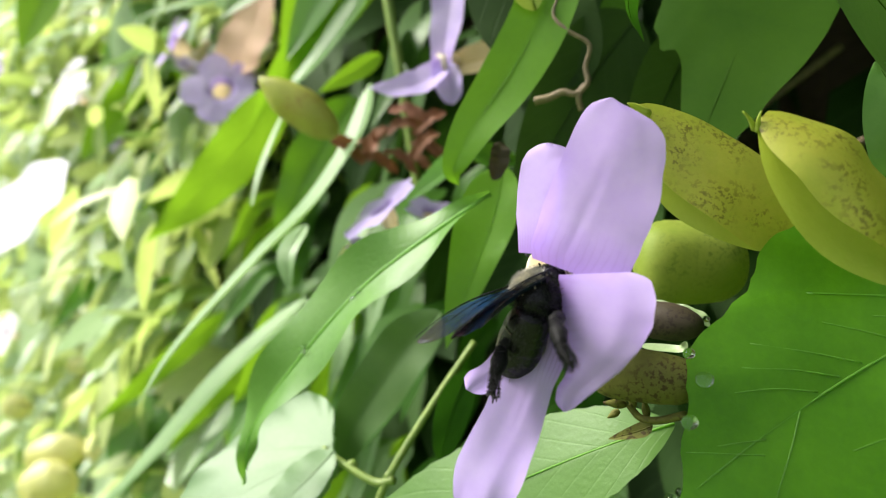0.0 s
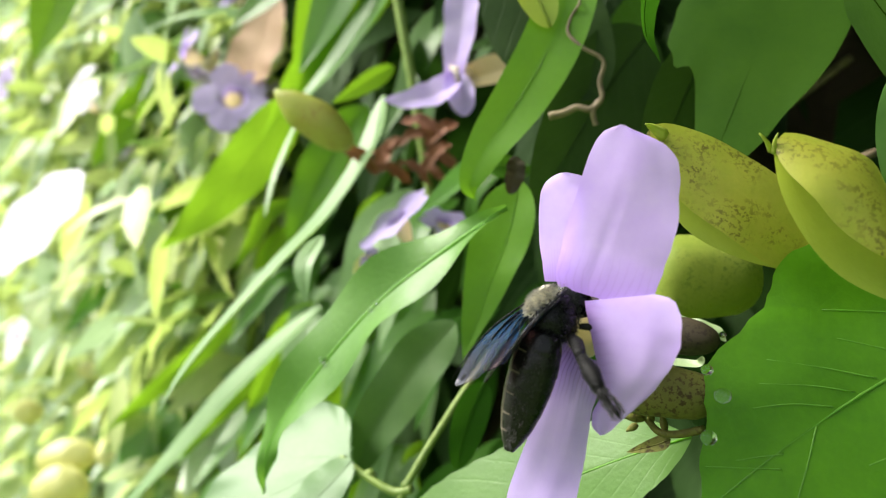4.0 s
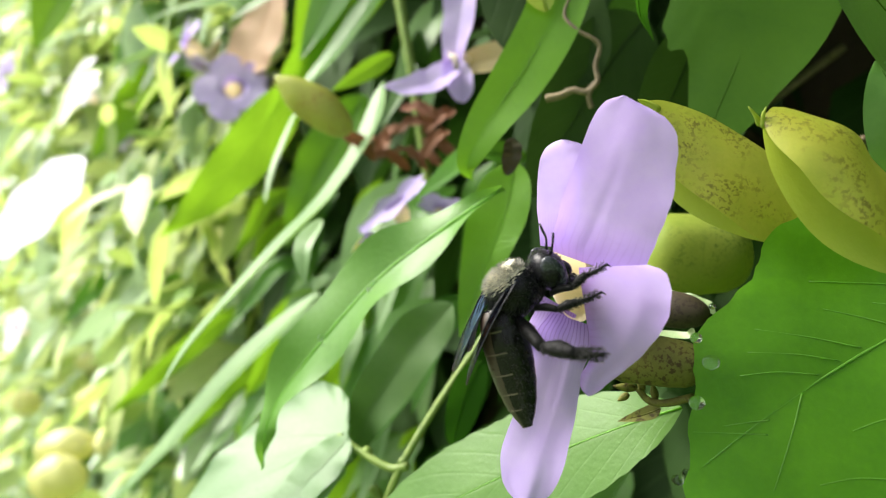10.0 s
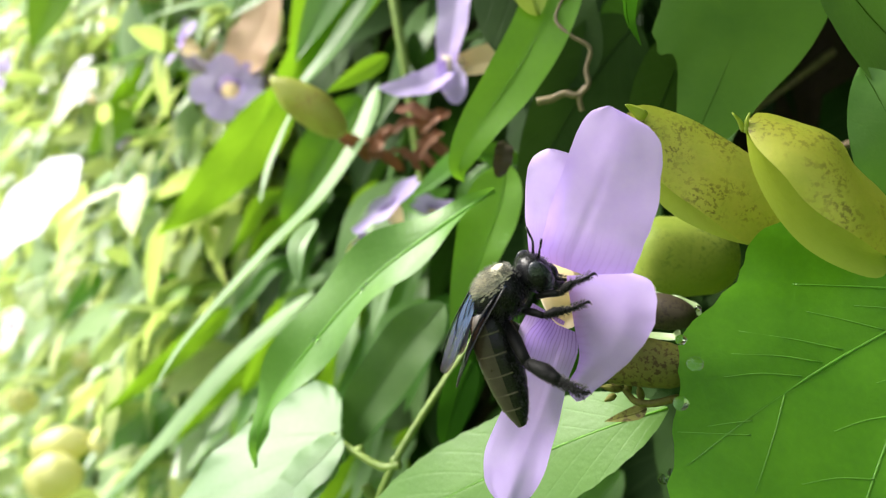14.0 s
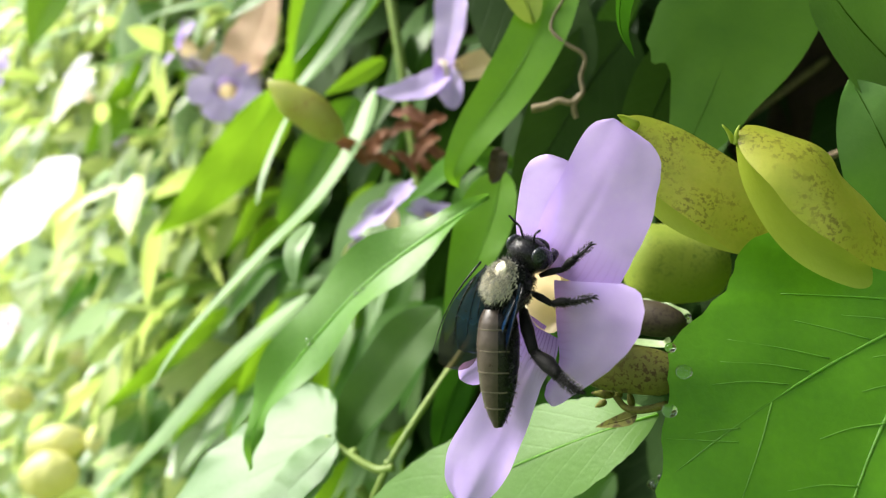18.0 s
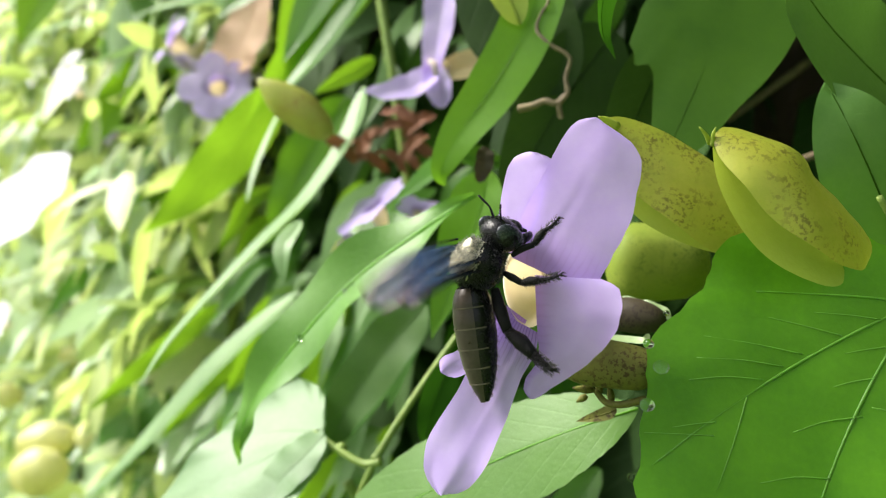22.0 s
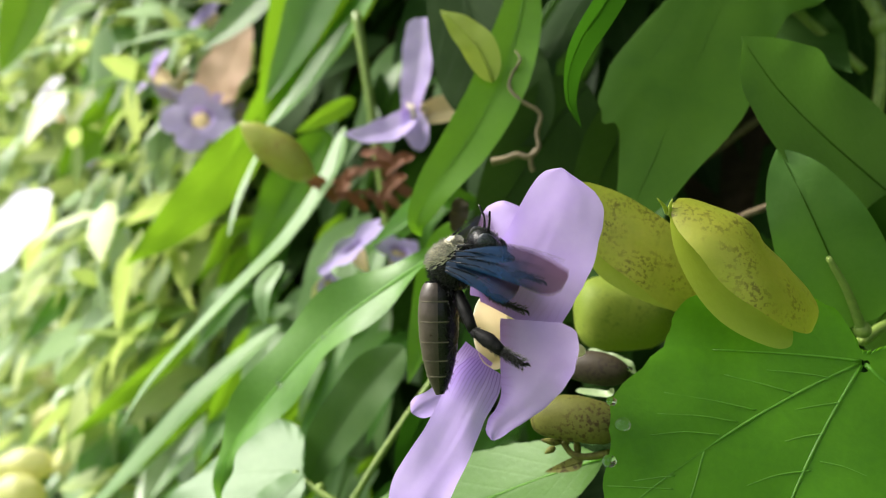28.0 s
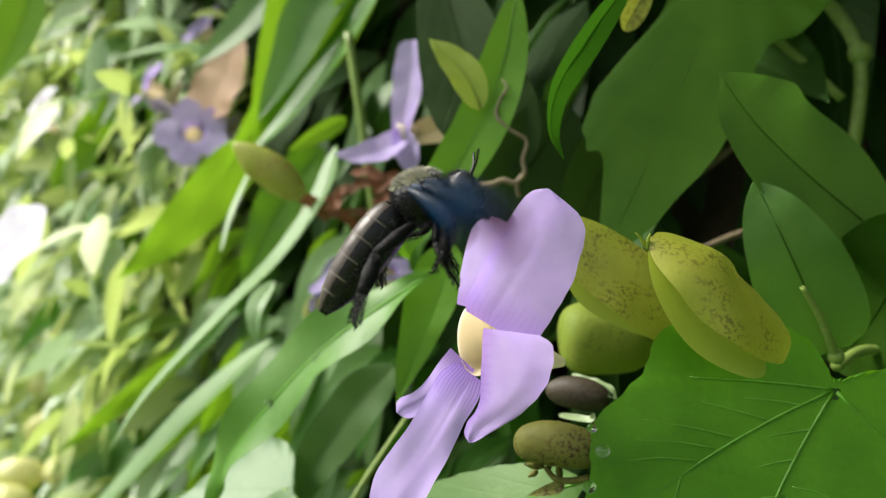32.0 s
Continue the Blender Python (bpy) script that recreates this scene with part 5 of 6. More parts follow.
def wing_mesh(sign, length, chord, tip=0.5, sweep=0.12):
    """Wing that reaches sideways from its hinge; leading edge forward."""
    bm = bmesh.new()
    uvl = bm.loops.layers.uv.verify()
    rows = []
    for i in range(17):
        t = i / 16
        lead = 0.08 * chord + 0.24 * chord * math.sin(t * math.pi) - sweep * length * t ** 3
        wdt = chord * (0.22 + 0.95 * math.sin(min(t * 0.62 + 0.05, 1) * math.pi) ** 0.9) * math.sqrt(max(1 - (max(t - 0.72, 0) / 0.285) ** 2, 0.0))
        row = []
        for j in range(7):
            c = j / 6
            row.append(bm.verts.new((lead - wdt * c, sign * length * t, 0.00025 * math.sin(j * 2.4) * (1 - t * 0.4) + 0.0006 * math.sin(t * 3))))
        rows.append(row)
    for a, b in zip(rows, rows[1:]):
        for k in range(6):
            f = bm.faces.new((a[k], a[k + 1], b[k + 1], b[k]) if sign < 0 else (a[k], b[k], b[k + 1], a[k + 1]))
            for lp in f.loops:
                lp[uvl].uv = (lp.vert.co.x * 50, lp.vert.co.y * 50)
    return bm


def bee_wing(bee, name, sign, length, chord, hinge):
    ob = part(name, wing_mesh(sign, length, chord), WING, bee, "smoky wing membrane with blue-violet sheen")
    ob.location = hinge
    for n, (x0, x1, e) in enumerate(((0.25, -0.02, 0.97), (0.1, -0.3, 0.8), (-0.1, -0.55, 0.7), (-0.25, -0.75, 0.5))):
        pts = [Vector((chord * (x0 * (1 - t) + x1 * t + 0.2 * math.sin(t * math.pi) * (1 if n == 0 else 0.3)), sign * length * e * t, 0.0006 * math.sin(t * 3) + 0.0001)) for t in (0, 0.33, 0.66, 1)]
        part("wing_vein", tube_mesh(bmesh.new(), pts, 0.00016 if n == 0 else 0.00008, 0.00004, 5, 8), BLACK, ob)
    return ob


def make_bee():
    rng = random.Random(21)
    bee = thing("carpenter_bee", (0, 0, 0), "large black carpenter bee dusted with pale pollen, on the flower", "bee")
    # thorax
    bm = blob_mesh(bmesh.new(), (3.8 * MM, 3.1 * MM, 3.4 * MM), (0, 0, -0.3 * MM), seg=24, rings=16, shape=lambda c: c * (1 + 0.05 * math.sin(4 * c.x) * c.z))
    part("thorax", bm, BLACK, bee)

    def back_spot(r):
        while True:
            n = Vector((r.gauss(0, 1), r.gauss(0, 1), r.gauss(0, 1))).normalized()
            if n.z > 0.62 + 0.2 * abs(n.y) and n.x > -0.7:
                return Vector((n.x * 3.8, n.y * 3.1, n.z * 3.4 - 0.3)) * MM, n + Vector((r.uniform(-1.1, 0.2), r.uniform(-0.4, 0.4), 0))
    part("thorax_hair", needles(bmesh.new(), 1200, back_spot, 0.0009, rng, 0.00008), FUZZ, bee, "short grey hair on the back", smooth=False)

    def low_spot(r):
        while True:
            n = Vector((r.gauss(0, 1), r.gauss(0, 1), r.gauss(0, 1))).normalized()
            if n.z < 0.55:
                return Vector((n.x * 3.8, n.y * 3.1, n.z * 3.4 - 0.3)) * MM, n + Vector((-0.4, 0, 0))
    part("thorax_fringe", needles(bmesh.new(), 1300, low_spot, 0.0006, rng), FUZZ_BLACK, bee, smooth=False)
    bm = blob_mesh(bmesh.new(), (1.0 * MM, 0.9 * MM, 0.45 * MM), (1.4 * MM, 0, 3.05 * MM), 20, 14, shape=lambda c: c * (1 + 0.35 * noise.noise(c * 2.2)))
    part("pollen_patch", bm, POLLEN, bee, "cream patch of pollen on the back")
    def dust_spot(r):
        n = Vector((r.gauss(0.1, 0.45), r.gauss(0, 0.45), 1.0)).normalized()
        return Vector((n.x * 3.8, n.y * 3.1, n.z * 3.4 - 0.3)) * MM, n * 0.7 + Vector((-0.9, 0, 0))
    part("pollen_hair", needles(bmesh.new(), 1000, dust_spot, 0.0008, rng, 0.00013), POLLEN, bee, "pollen-dusted cream hair", smooth=False)
    # head
    bm = blob_mesh(bmesh.new(), (2.3 * MM, 3.2 * MM, 2.9 * MM), seg=22, rings=14)
    head = part("head", bm, BLACK, bee)
    head.location = (5.1 * MM, 0, -0.7 * MM)
    for sgn in (-1, 1):
        bm = blob_mesh(bmesh.new(), (1.45 * MM, 0.8 * MM, 2.5 * MM), (0.3 * MM, sgn * 2.25 * MM, 0.1 * MM), 18, 12)
        part("eye", bm, EYE, head, "large glossy slate-grey compound eye")
        part("antenna", limb([(1.4, sgn * 0.9, 1.7), (2.4, sgn * 1.3, 3.0), (2.7, sgn * 2.0, 3.8), (3.0, sgn * 2.7, 4.6)], [0.2, 0.14, 0.17, 0.15], 6), BLACK, head)
        part("mandible", limb([(0.8, sgn * 1.8, -2.2), (1.9, sgn * 1.5, -3.2), (2.4, sgn * 0.3, -4.0)], [0.75, 0.55, 0.2], 8), BLACK, head)
    bm = blob_mesh(bmesh.new(), (0.9 * MM, 1.5 * MM, 1.1 * MM), (1.9 * MM, 0, -1.3 * MM), 14, 10)
    part("face_plate", bm, BLACK, head)

    def head_spot(r):
        while True:
            n = Vector((r.gauss(0, 1), r.gauss(0, 1), r.gauss(0, 1))).normalized()
            if abs(n.y) < 0.75:
                return Vector((n.x * 2.15, n.y * 3.0, n.z * 2.75)) * MM, n
    part("head_hair", needles(bmesh.new(), 420, head_spot, 0.0005, rng), FUZZ_BLACK, head, smooth=False)
    # abdomen, hinged behind the thorax
    edges = [0.2, 2.6, 5.4, 8.2, 10.8, 13.0, 15.6]

    def girth(x):
        t = x / 15.6
        return 4.05 * max(t + 0.03, 0) ** 0.28 * max(1.02 - t, 0) ** 0.55 * 1.08
    bm = bmesh.new()
    rows = [[bm.verts.new((-x * MM, 0.985 * girth(x) * MM * math.cos(k * math.tau / 28), (girth(x) * 1.13 * math.sin(k * math.tau / 28) - 0.2) * MM)) for k in range(28)] for x in [15.5 * (n / 24) ** 1.1 for n in range(25)]]
    for q, w in zip(rows, rows[1:]):
        for k in range(28):
            bm.faces.new((q[k], q[(k + 1) % 28], w[(k + 1) % 28], w[k]))
    bm.faces.new(rows[0][::-1])
    bm.faces.new(rows[-1])
    abdomen = part("abdomen", bm, BLACK, bee)
    abdomen.location = (-3.2 * MM, 0, -0.6 * MM)
    for a, b in zip(edges, edges[1:]):
        bm = bmesh.new()
        rows = []
        for i in range(7):
            x = a + (b - a) * i / 6 + (0.25 if i == 6 else 0)
            g = girth(min(x, 15.55)) * (1.0 + (0.03 * i / 6)) if i < 6 else girth(min(b, 15.5)) * 0.99
            rows.append([bm.verts.new((-x * MM, g * MM * math.cos(k), (g * 1.15 * math.sin(k) - 0.2) * MM)) for k in [radians(46 + 88 * n / 22) for n in range(23)]])
        for q, w in zip(rows, rows[1:]):
            for k in range(22):
                bm.faces.new((q[k], q[k + 1], w[k + 1], w[k]))
        part("segment", bm, PLATE, abdomen, "black ring plate of the abdomen")
    for a, b in zip(edges, edges[1:]):
        bm = bmesh.new()
        rows = []
        for i in range(7):
            x = a + (b - a) * i / 6 + (0.2 if i == 6 else 0)
            g = girth(min(x, 15.55)) * (0.995 + (0.03 * i / 6)) if i < 6 else girth(min(b, 15.5)) * 0.985
            rows.append([bm.verts.new((-x * MM, g * MM * math.cos(k), (g * 1.15 * math.sin(k) - 0.2) * MM)) for k in [radians(131 + 278 * n / 30) for n in range(31)]])
        for q, w in zip(rows, rows[1:]):
            for k in range(30):
                bm.faces.new((q[k], q[k + 1], w[k + 1], w[k]))
        part("side_plate", bm, RING, abdomen, "glossy black plate round the abdomen's side")
    for b in edges[1:-1]:
        bm = bmesh.new()
        rows = [[bm.verts.new((-(b + dx) * MM, girth(b) * gg * MM * math.cos(k), (girth(b) * gg * 1.15 * math.sin(k) - 0.2) * MM)) for k in [radians(15 + 150 * n / 22) for n in range(23)]] for dx, gg in ((0.06, 1.034), (0.16, 1.04), (0.27, 1.02))]
        for q, w in zip(rows, rows[1:]):
            for k in range(22):
                bm.faces.new((q[k], q[k + 1], w[k + 1], w[k]))
        part("seam", bm, SEAM, abdomen, "thin pale brown seam")

    def rim_spot(r):
        x = r.uniform(1, 15.2)
        a = r.choice((r.uniform(-0.5, 0.3), math.pi + r.uniform(-0.3, 0.5)))
        g = girth(x)
        return Vector((-x, g * math.cos(a), g * 1.15 * math.sin(a) - 0.2)) * MM, Vector((-0.8, math.cos(a), math.sin(a)))
    part("abdomen_fringe", needles(bmesh.new(), 420, rim_spot, 0.0006, rng, 0.00004), FUZZ_BLACK, abdomen, smooth=False)
    # legs
    legs = []
    for sgn, w in ((-1, 1.0), (1, 0.3)):
        legs.append(bee_leg(bee, "front_leg", [(3.4, sgn * 1.9, -2.8), (6.0, sgn * (3.2 + 0.8 * w), -3.0), (8.2, sgn * (3.6 + 1.1 * w), -2.4), (10.6, sgn * (3.8 + 1.2 * w), -2.8)], 0.64, 160, rng))
        legs.append(bee_leg(bee, "middle_leg", [(0.8, sgn * 2.2, -3.0), (2.8, sgn * (3.6 + 1.0 * w), -3.8), (5.2, sgn * (4.0 + 1.2 * w), -4.4), (8.0, sgn * (4.2 + 1.4 * w), -5.0)], 0.68, 220, rng))
        legs.append(bee_leg(bee, "hind_leg", [(-1.8, sgn * 2.2, -3.0), (-2.5, sgn * (3.8 + 3.2 * w), -6.8), (-0.4, sgn * (4.0 + 6.6 * w), -9.8), (1.3, sgn * (4.0 + 9.2 * w), -11.4)], 1.18, 420, rng))
    wings = [bee_wing(bee, "forewing", -1, 15.2 * MM, 5.1 * MM, (1.0 * MM, -2.8 * MM, 1.9 * MM)),
             bee_wing(bee, "forewing", 1, 15.2 * MM, 5.1 * MM, (1.0 * MM, 2.8 * MM, 1.9 * MM)),
             bee_wing(bee, "hindwing", -1, 10.3 * MM, 4.2 * MM, (-0.8 * MM, -2.8 * MM, 1.7 * MM)),
             bee_wing(bee, "hindwing", 1, 10.3 * MM, 4.2 * MM, (-0.8 * MM, 2.8 * MM, 1.7 * MM))]
    return bee, abdomen, legs, wings


bee, abdomen, legs, wings = make_bee()


def wing_pose(hinge, sign, sweep, lift, twist):
    """sweep: 0 sideways, 90 folded back; lift: up from the body; twist: leading edge up."""
    a, e = radians(sweep), radians(lift)
    d = Vector((-math.sin(a) * math.cos(e), sign * math.cos(a) * math.cos(e), math.sin(e)))
    lead = Vector((math.cos(a), sign * math.sin(a), 0))
    lead = (lead - d * lead.dot(d)).normalized()
    up = lead.cross(d) * sign
    q = Matrix.Rotation(radians(twist) * -sign, 3, d)
    lead, up = q @ lead, q @ up
    m = Matrix((lead, d * sign, up)).transposed().to_4x4()
    return Matrix.Translation(hinge) @ m


# ---- other flowers and withered things along the hedge ----
def facing(at, normal, up=(0, 0, 1)):
    z = Vector(normal).normalized()
    y = Vector(up)
    y = (y - z * y.dot(z)).normalized()
    return Matrix.Translation(at) @ Matrix((y.cross(z), y, z)).transposed().to_4x4()


def lobes(r, seed=0):
    rng = random.Random(seed)
    a = rng.uniform(0, 70)
    return [(a + 72 * k - 2, a + 72 * k + 74, r * 0.55, r * 0.55, r * rng.uniform(0.9, 1.1), rng.uniform(0.4, 0.6), 0.45, (0.0003 * (k % 2), 0.0), rng.uniform(-6, 12)) for k in range(5)]


side_flower = thing("trumpet_flower", (0.00460, 0.21404, 0.05017), "lilac trumpet flower seen from the side, soft focus", "flower", "trumpet flowers")
for spine, wide, kind in (([(0.00105, 0.21400, 0.04986), (0.00332, 0.21300, 0.06177), (0.00456, 0.21200, 0.07186), (0.00461, 0.21100, 0.08134)], 0.0115, "pouch"), ([(0.00375, 0.21500, 0.05530), (-0.00184, 0.21300, 0.04877), (-0.00939, 0.21100, 0.04589), (-0.01840, 0.21000, 0.04556)], 0.0105, "lance"), ([(0.00032, 0.21300, 0.05396), (0.00381, 0.21200, 0.04784), (0.00507, 0.21200, 0.04153)], 0.0085, "oval")):
    part("petal", blade_mesh(bmesh.new(), [Vector(p) for p in spine], wide, (-0.5, -0.8, 0.3), kind, 26, 12, 60, side_flower.location, fold=0.25, wave=0.03), PETAL_FAR, side_flower)
part("tube", tube_mesh(bmesh.new(), [Vector(p) - side_flower.location for p in [(0.00101, 0.21500, 0.05230), (0.00762, 0.21700, 0.05403), (0.01470, 0.21900, 0.05634)]], 0.0042, 0.0016, 12, 10), IVORY, side_flower, "ivory flower tube")
leaf([(0.00259, 0.21350, 0.05173), (0.01033, 0.21300, 0.05370), (0.01932, 0.21200, 0.05604), (0.02820, 0.21100, 0.06164)], 0.0105, (-0.2, -0.9, 0.4), SHEATH, "pale yellow bract round a flower tube", profile="oval", fold=0.2, name="bract", group="yellow bracts", category="bract", seed=61)
leaf([(0.02003, 0.15100, 0.04786), (0.01696, 0.15100, 0.05492), (0.01248, 0.15200, 0.06013), (0.00822, 0.15300, 0.06414)], 0.0078, (-0.3, -0.8, 0.5), INNER, "bright yellow withering leaf above a flower", profile="lance", fold=0.2, wave=0.02, seed=62)
leaf([(0.05247, 0.13312, 0.07074), (0.04968, 0.13337, 0.06553), (0.04745, 0.13358, 0.06090)], 0.00517, (0.2, -0.9, 0.2), BRACT, "small yellow leaf above the flower", profile="oval", fold=0.15, seed=63)
trumpet_flower(facing((-0.09649, 0.33507, 0.07341), (0.1, -0.95, 0.3)), "violet trumpet flower with a yellow throat, out of focus", lobes(0.017, seed=3), PETAL_FAR, tube=0.015, seed=70, size=0.8)
trumpet_flower(facing((-0.13208, 0.37008, 0.10377), (-0.8, -0.3, 0.4)), "pale violet trumpet flower, out of focus", lobes(0.017, seed=4), PETAL_FAR, tube=0.015, seed=75, size=0.8)
trumpet_flower(facing((-0.11913, 0.36008, 0.08855), (-0.4, -0.2, -0.8)), "pale violet trumpet flower hanging down, out of focus", lobes(0.011, seed=5), PETAL_FAR, tube=0.016, seed=80, size=0.7)
trumpet_flower(facing((-0.11096, 0.39015, 0.14089), (-0.6, -0.6, 0.5)), "violet trumpet flower at the top, out of focus", lobes(0.016, seed=6), PETAL_FAR, tube=0.015, seed=85, size=0.8)
trumpet_flower(facing((-0.01477, 0.20504, 0.01240), (-0.55, -0.35, 0.75)), "small violet flower among shaded leaves", lobes(0.0125, seed=7), PETAL_FAR, tube=0.008, seed=90, size=0.45)
trumpet_flower(facing((-0.00131, 0.21503, 0.01168), (0.2, -0.5, 0.8)), "small violet flower among shaded leaves", lobes(0.008, seed=8), PETAL_FAR, tube=0.008, seed=95, size=0.45)
trumpet_flower(facing((-0.02076, 0.21003, -0.00065), (0.6, -0.6, 0.4)), "small half-open violet flower bud", lobes(0.006, seed=9), PETAL_FAR, tube=0.008, seed=97, size=0.4)
bud_pod((-0.02210, 0.21204, 0.00259), (-0.02607, 0.21003, -0.00468), 0.00290, BUD, "small pale yellow flower bud among leaves", name="flower_bud", point=0.5, group="flower buds")
# its white is glare put into the petal's colour
leaf([(-0.15500, 0.25007, -0.00075), (-0.14446, 0.25007, 0.00882), (-0.13200, 0.25006, 0.02032), (-0.12146, 0.25006, 0.02989)], 0.03161, (-0.05, -0.7, 0.7), PETAL_WHITE, "large petal painted white for the glare of full light", profile="oval", wave=0.03, fold=0.05, rib=0.0004, name="white_petal", category="petal", seed=66)
for at, r, n in (((-0.24668, 0.50011, 0.12108), 0.014, 1), ((-0.25257, 0.52011, 0.10998), 0.012, 2), ((-0.23680, 0.55010, 0.08175), 0.009, 3), ((-0.25098, 0.60009, 0.00042), 0.014, 4), ((-0.34894, 0.60010, -0.06393), 0.02, 5), ((-0.15482, 0.45004, -0.11867), 0.011, 6), ((-0.32699, 0.55013, 0.13109), 0.016, 7), ((-0.09466, 0.40007, 0.08764), 0.010, 8)):
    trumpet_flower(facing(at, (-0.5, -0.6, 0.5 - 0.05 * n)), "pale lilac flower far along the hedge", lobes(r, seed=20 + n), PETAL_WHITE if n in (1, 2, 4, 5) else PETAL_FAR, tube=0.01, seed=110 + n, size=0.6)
leaf([(-0.08032, 0.34507, 0.12451), (-0.08429, 0.34507, 0.10600), (-0.09090, 0.34507, 0.09146), (-0.09487, 0.34507, 0.08274)], 0.03173, (-0.4, -0.85, 0.35), DRY, "curled dry tan leaf among flowers", profile="blunt", fold=0.1, wave=0.03, name="dry_leaf", group="dry leaves", seed=64)
rr = random.Random(5)
for k in range(12):
    c = Vector((-0.01367, 0.22604, 0.03307)) + Vector((rr.uniform(-0.013, 0.013), rr.uniform(-0.006, 0.008), rr.uniform(-0.007, 0.007)))
    d = Vector((rr.uniform(-1, 1), rr.uniform(-0.3, 0.3), rr.uniform(-0.8, 0.4))).normalized() * 0.0062
    leaf([c - d, c + Vector((0, 0, 0.002)), c + d], 0.0042, (rr.uniform(-0.6, 0.6), -0.8, rr.uniform(-0.2, 0.8)), RUST, "crumpled rust-brown withered petal", profile="oval", fold=0.4, wave=0.12, rib=0, nu=12, nv=6, name="withered_petal", group="withered petals", category="dry leaf", seed=200 + k)
bud_pod((-0.02712, 0.20900, 0.03250), (-0.04831, 0.20800, 0.04835), 0.0056, BUD_OLIVE, "olive yellow pointed flower bud", name="flower_bud", flat=0.7, point=0.75, group="flower buds")
leaf([(0.01318, 0.15503, 0.02268), (0.01309, 0.15403, 0.01959), (0.01191, 0.15403, 0.01486)], 0.0042, (0.2, -0.9, 0.1), WITHERED, "small shrivelled purple-brown leaf", profile="oval", wave=0.06, rib=0, seed=65)
for at, b, r in (((-0.27740, 0.50007, -0.13758), (-0.23716, 0.50006, -0.12992), 34), ((-0.26999, 0.48006, -0.15047), (-0.23320, 0.48005, -0.14680), 40), ((-0.23448, 0.50006, -0.13759), (-0.21915, 0.50006, -0.12610), 34), ((-0.27562, 0.55007, -0.11762), (-0.25033, 0.55007, -0.10498), 28), ((-0.35126, 0.60009, -0.11911), (-0.32827, 0.60008, -0.12831), 26), ((-0.30067, 0.60008, -0.09153), (-0.26848, 0.60007, -0.09154), 22), ((-0.12999, 0.42006, 0.01317), (-0.10746, 0.42005, 0.00029), 20)):
    bud_pod(at, b, r * 0.5 / 1305, BUD, "pale yellow flower bud far along the hedge", name="flower_bud", point=0.2, group="flower buds")



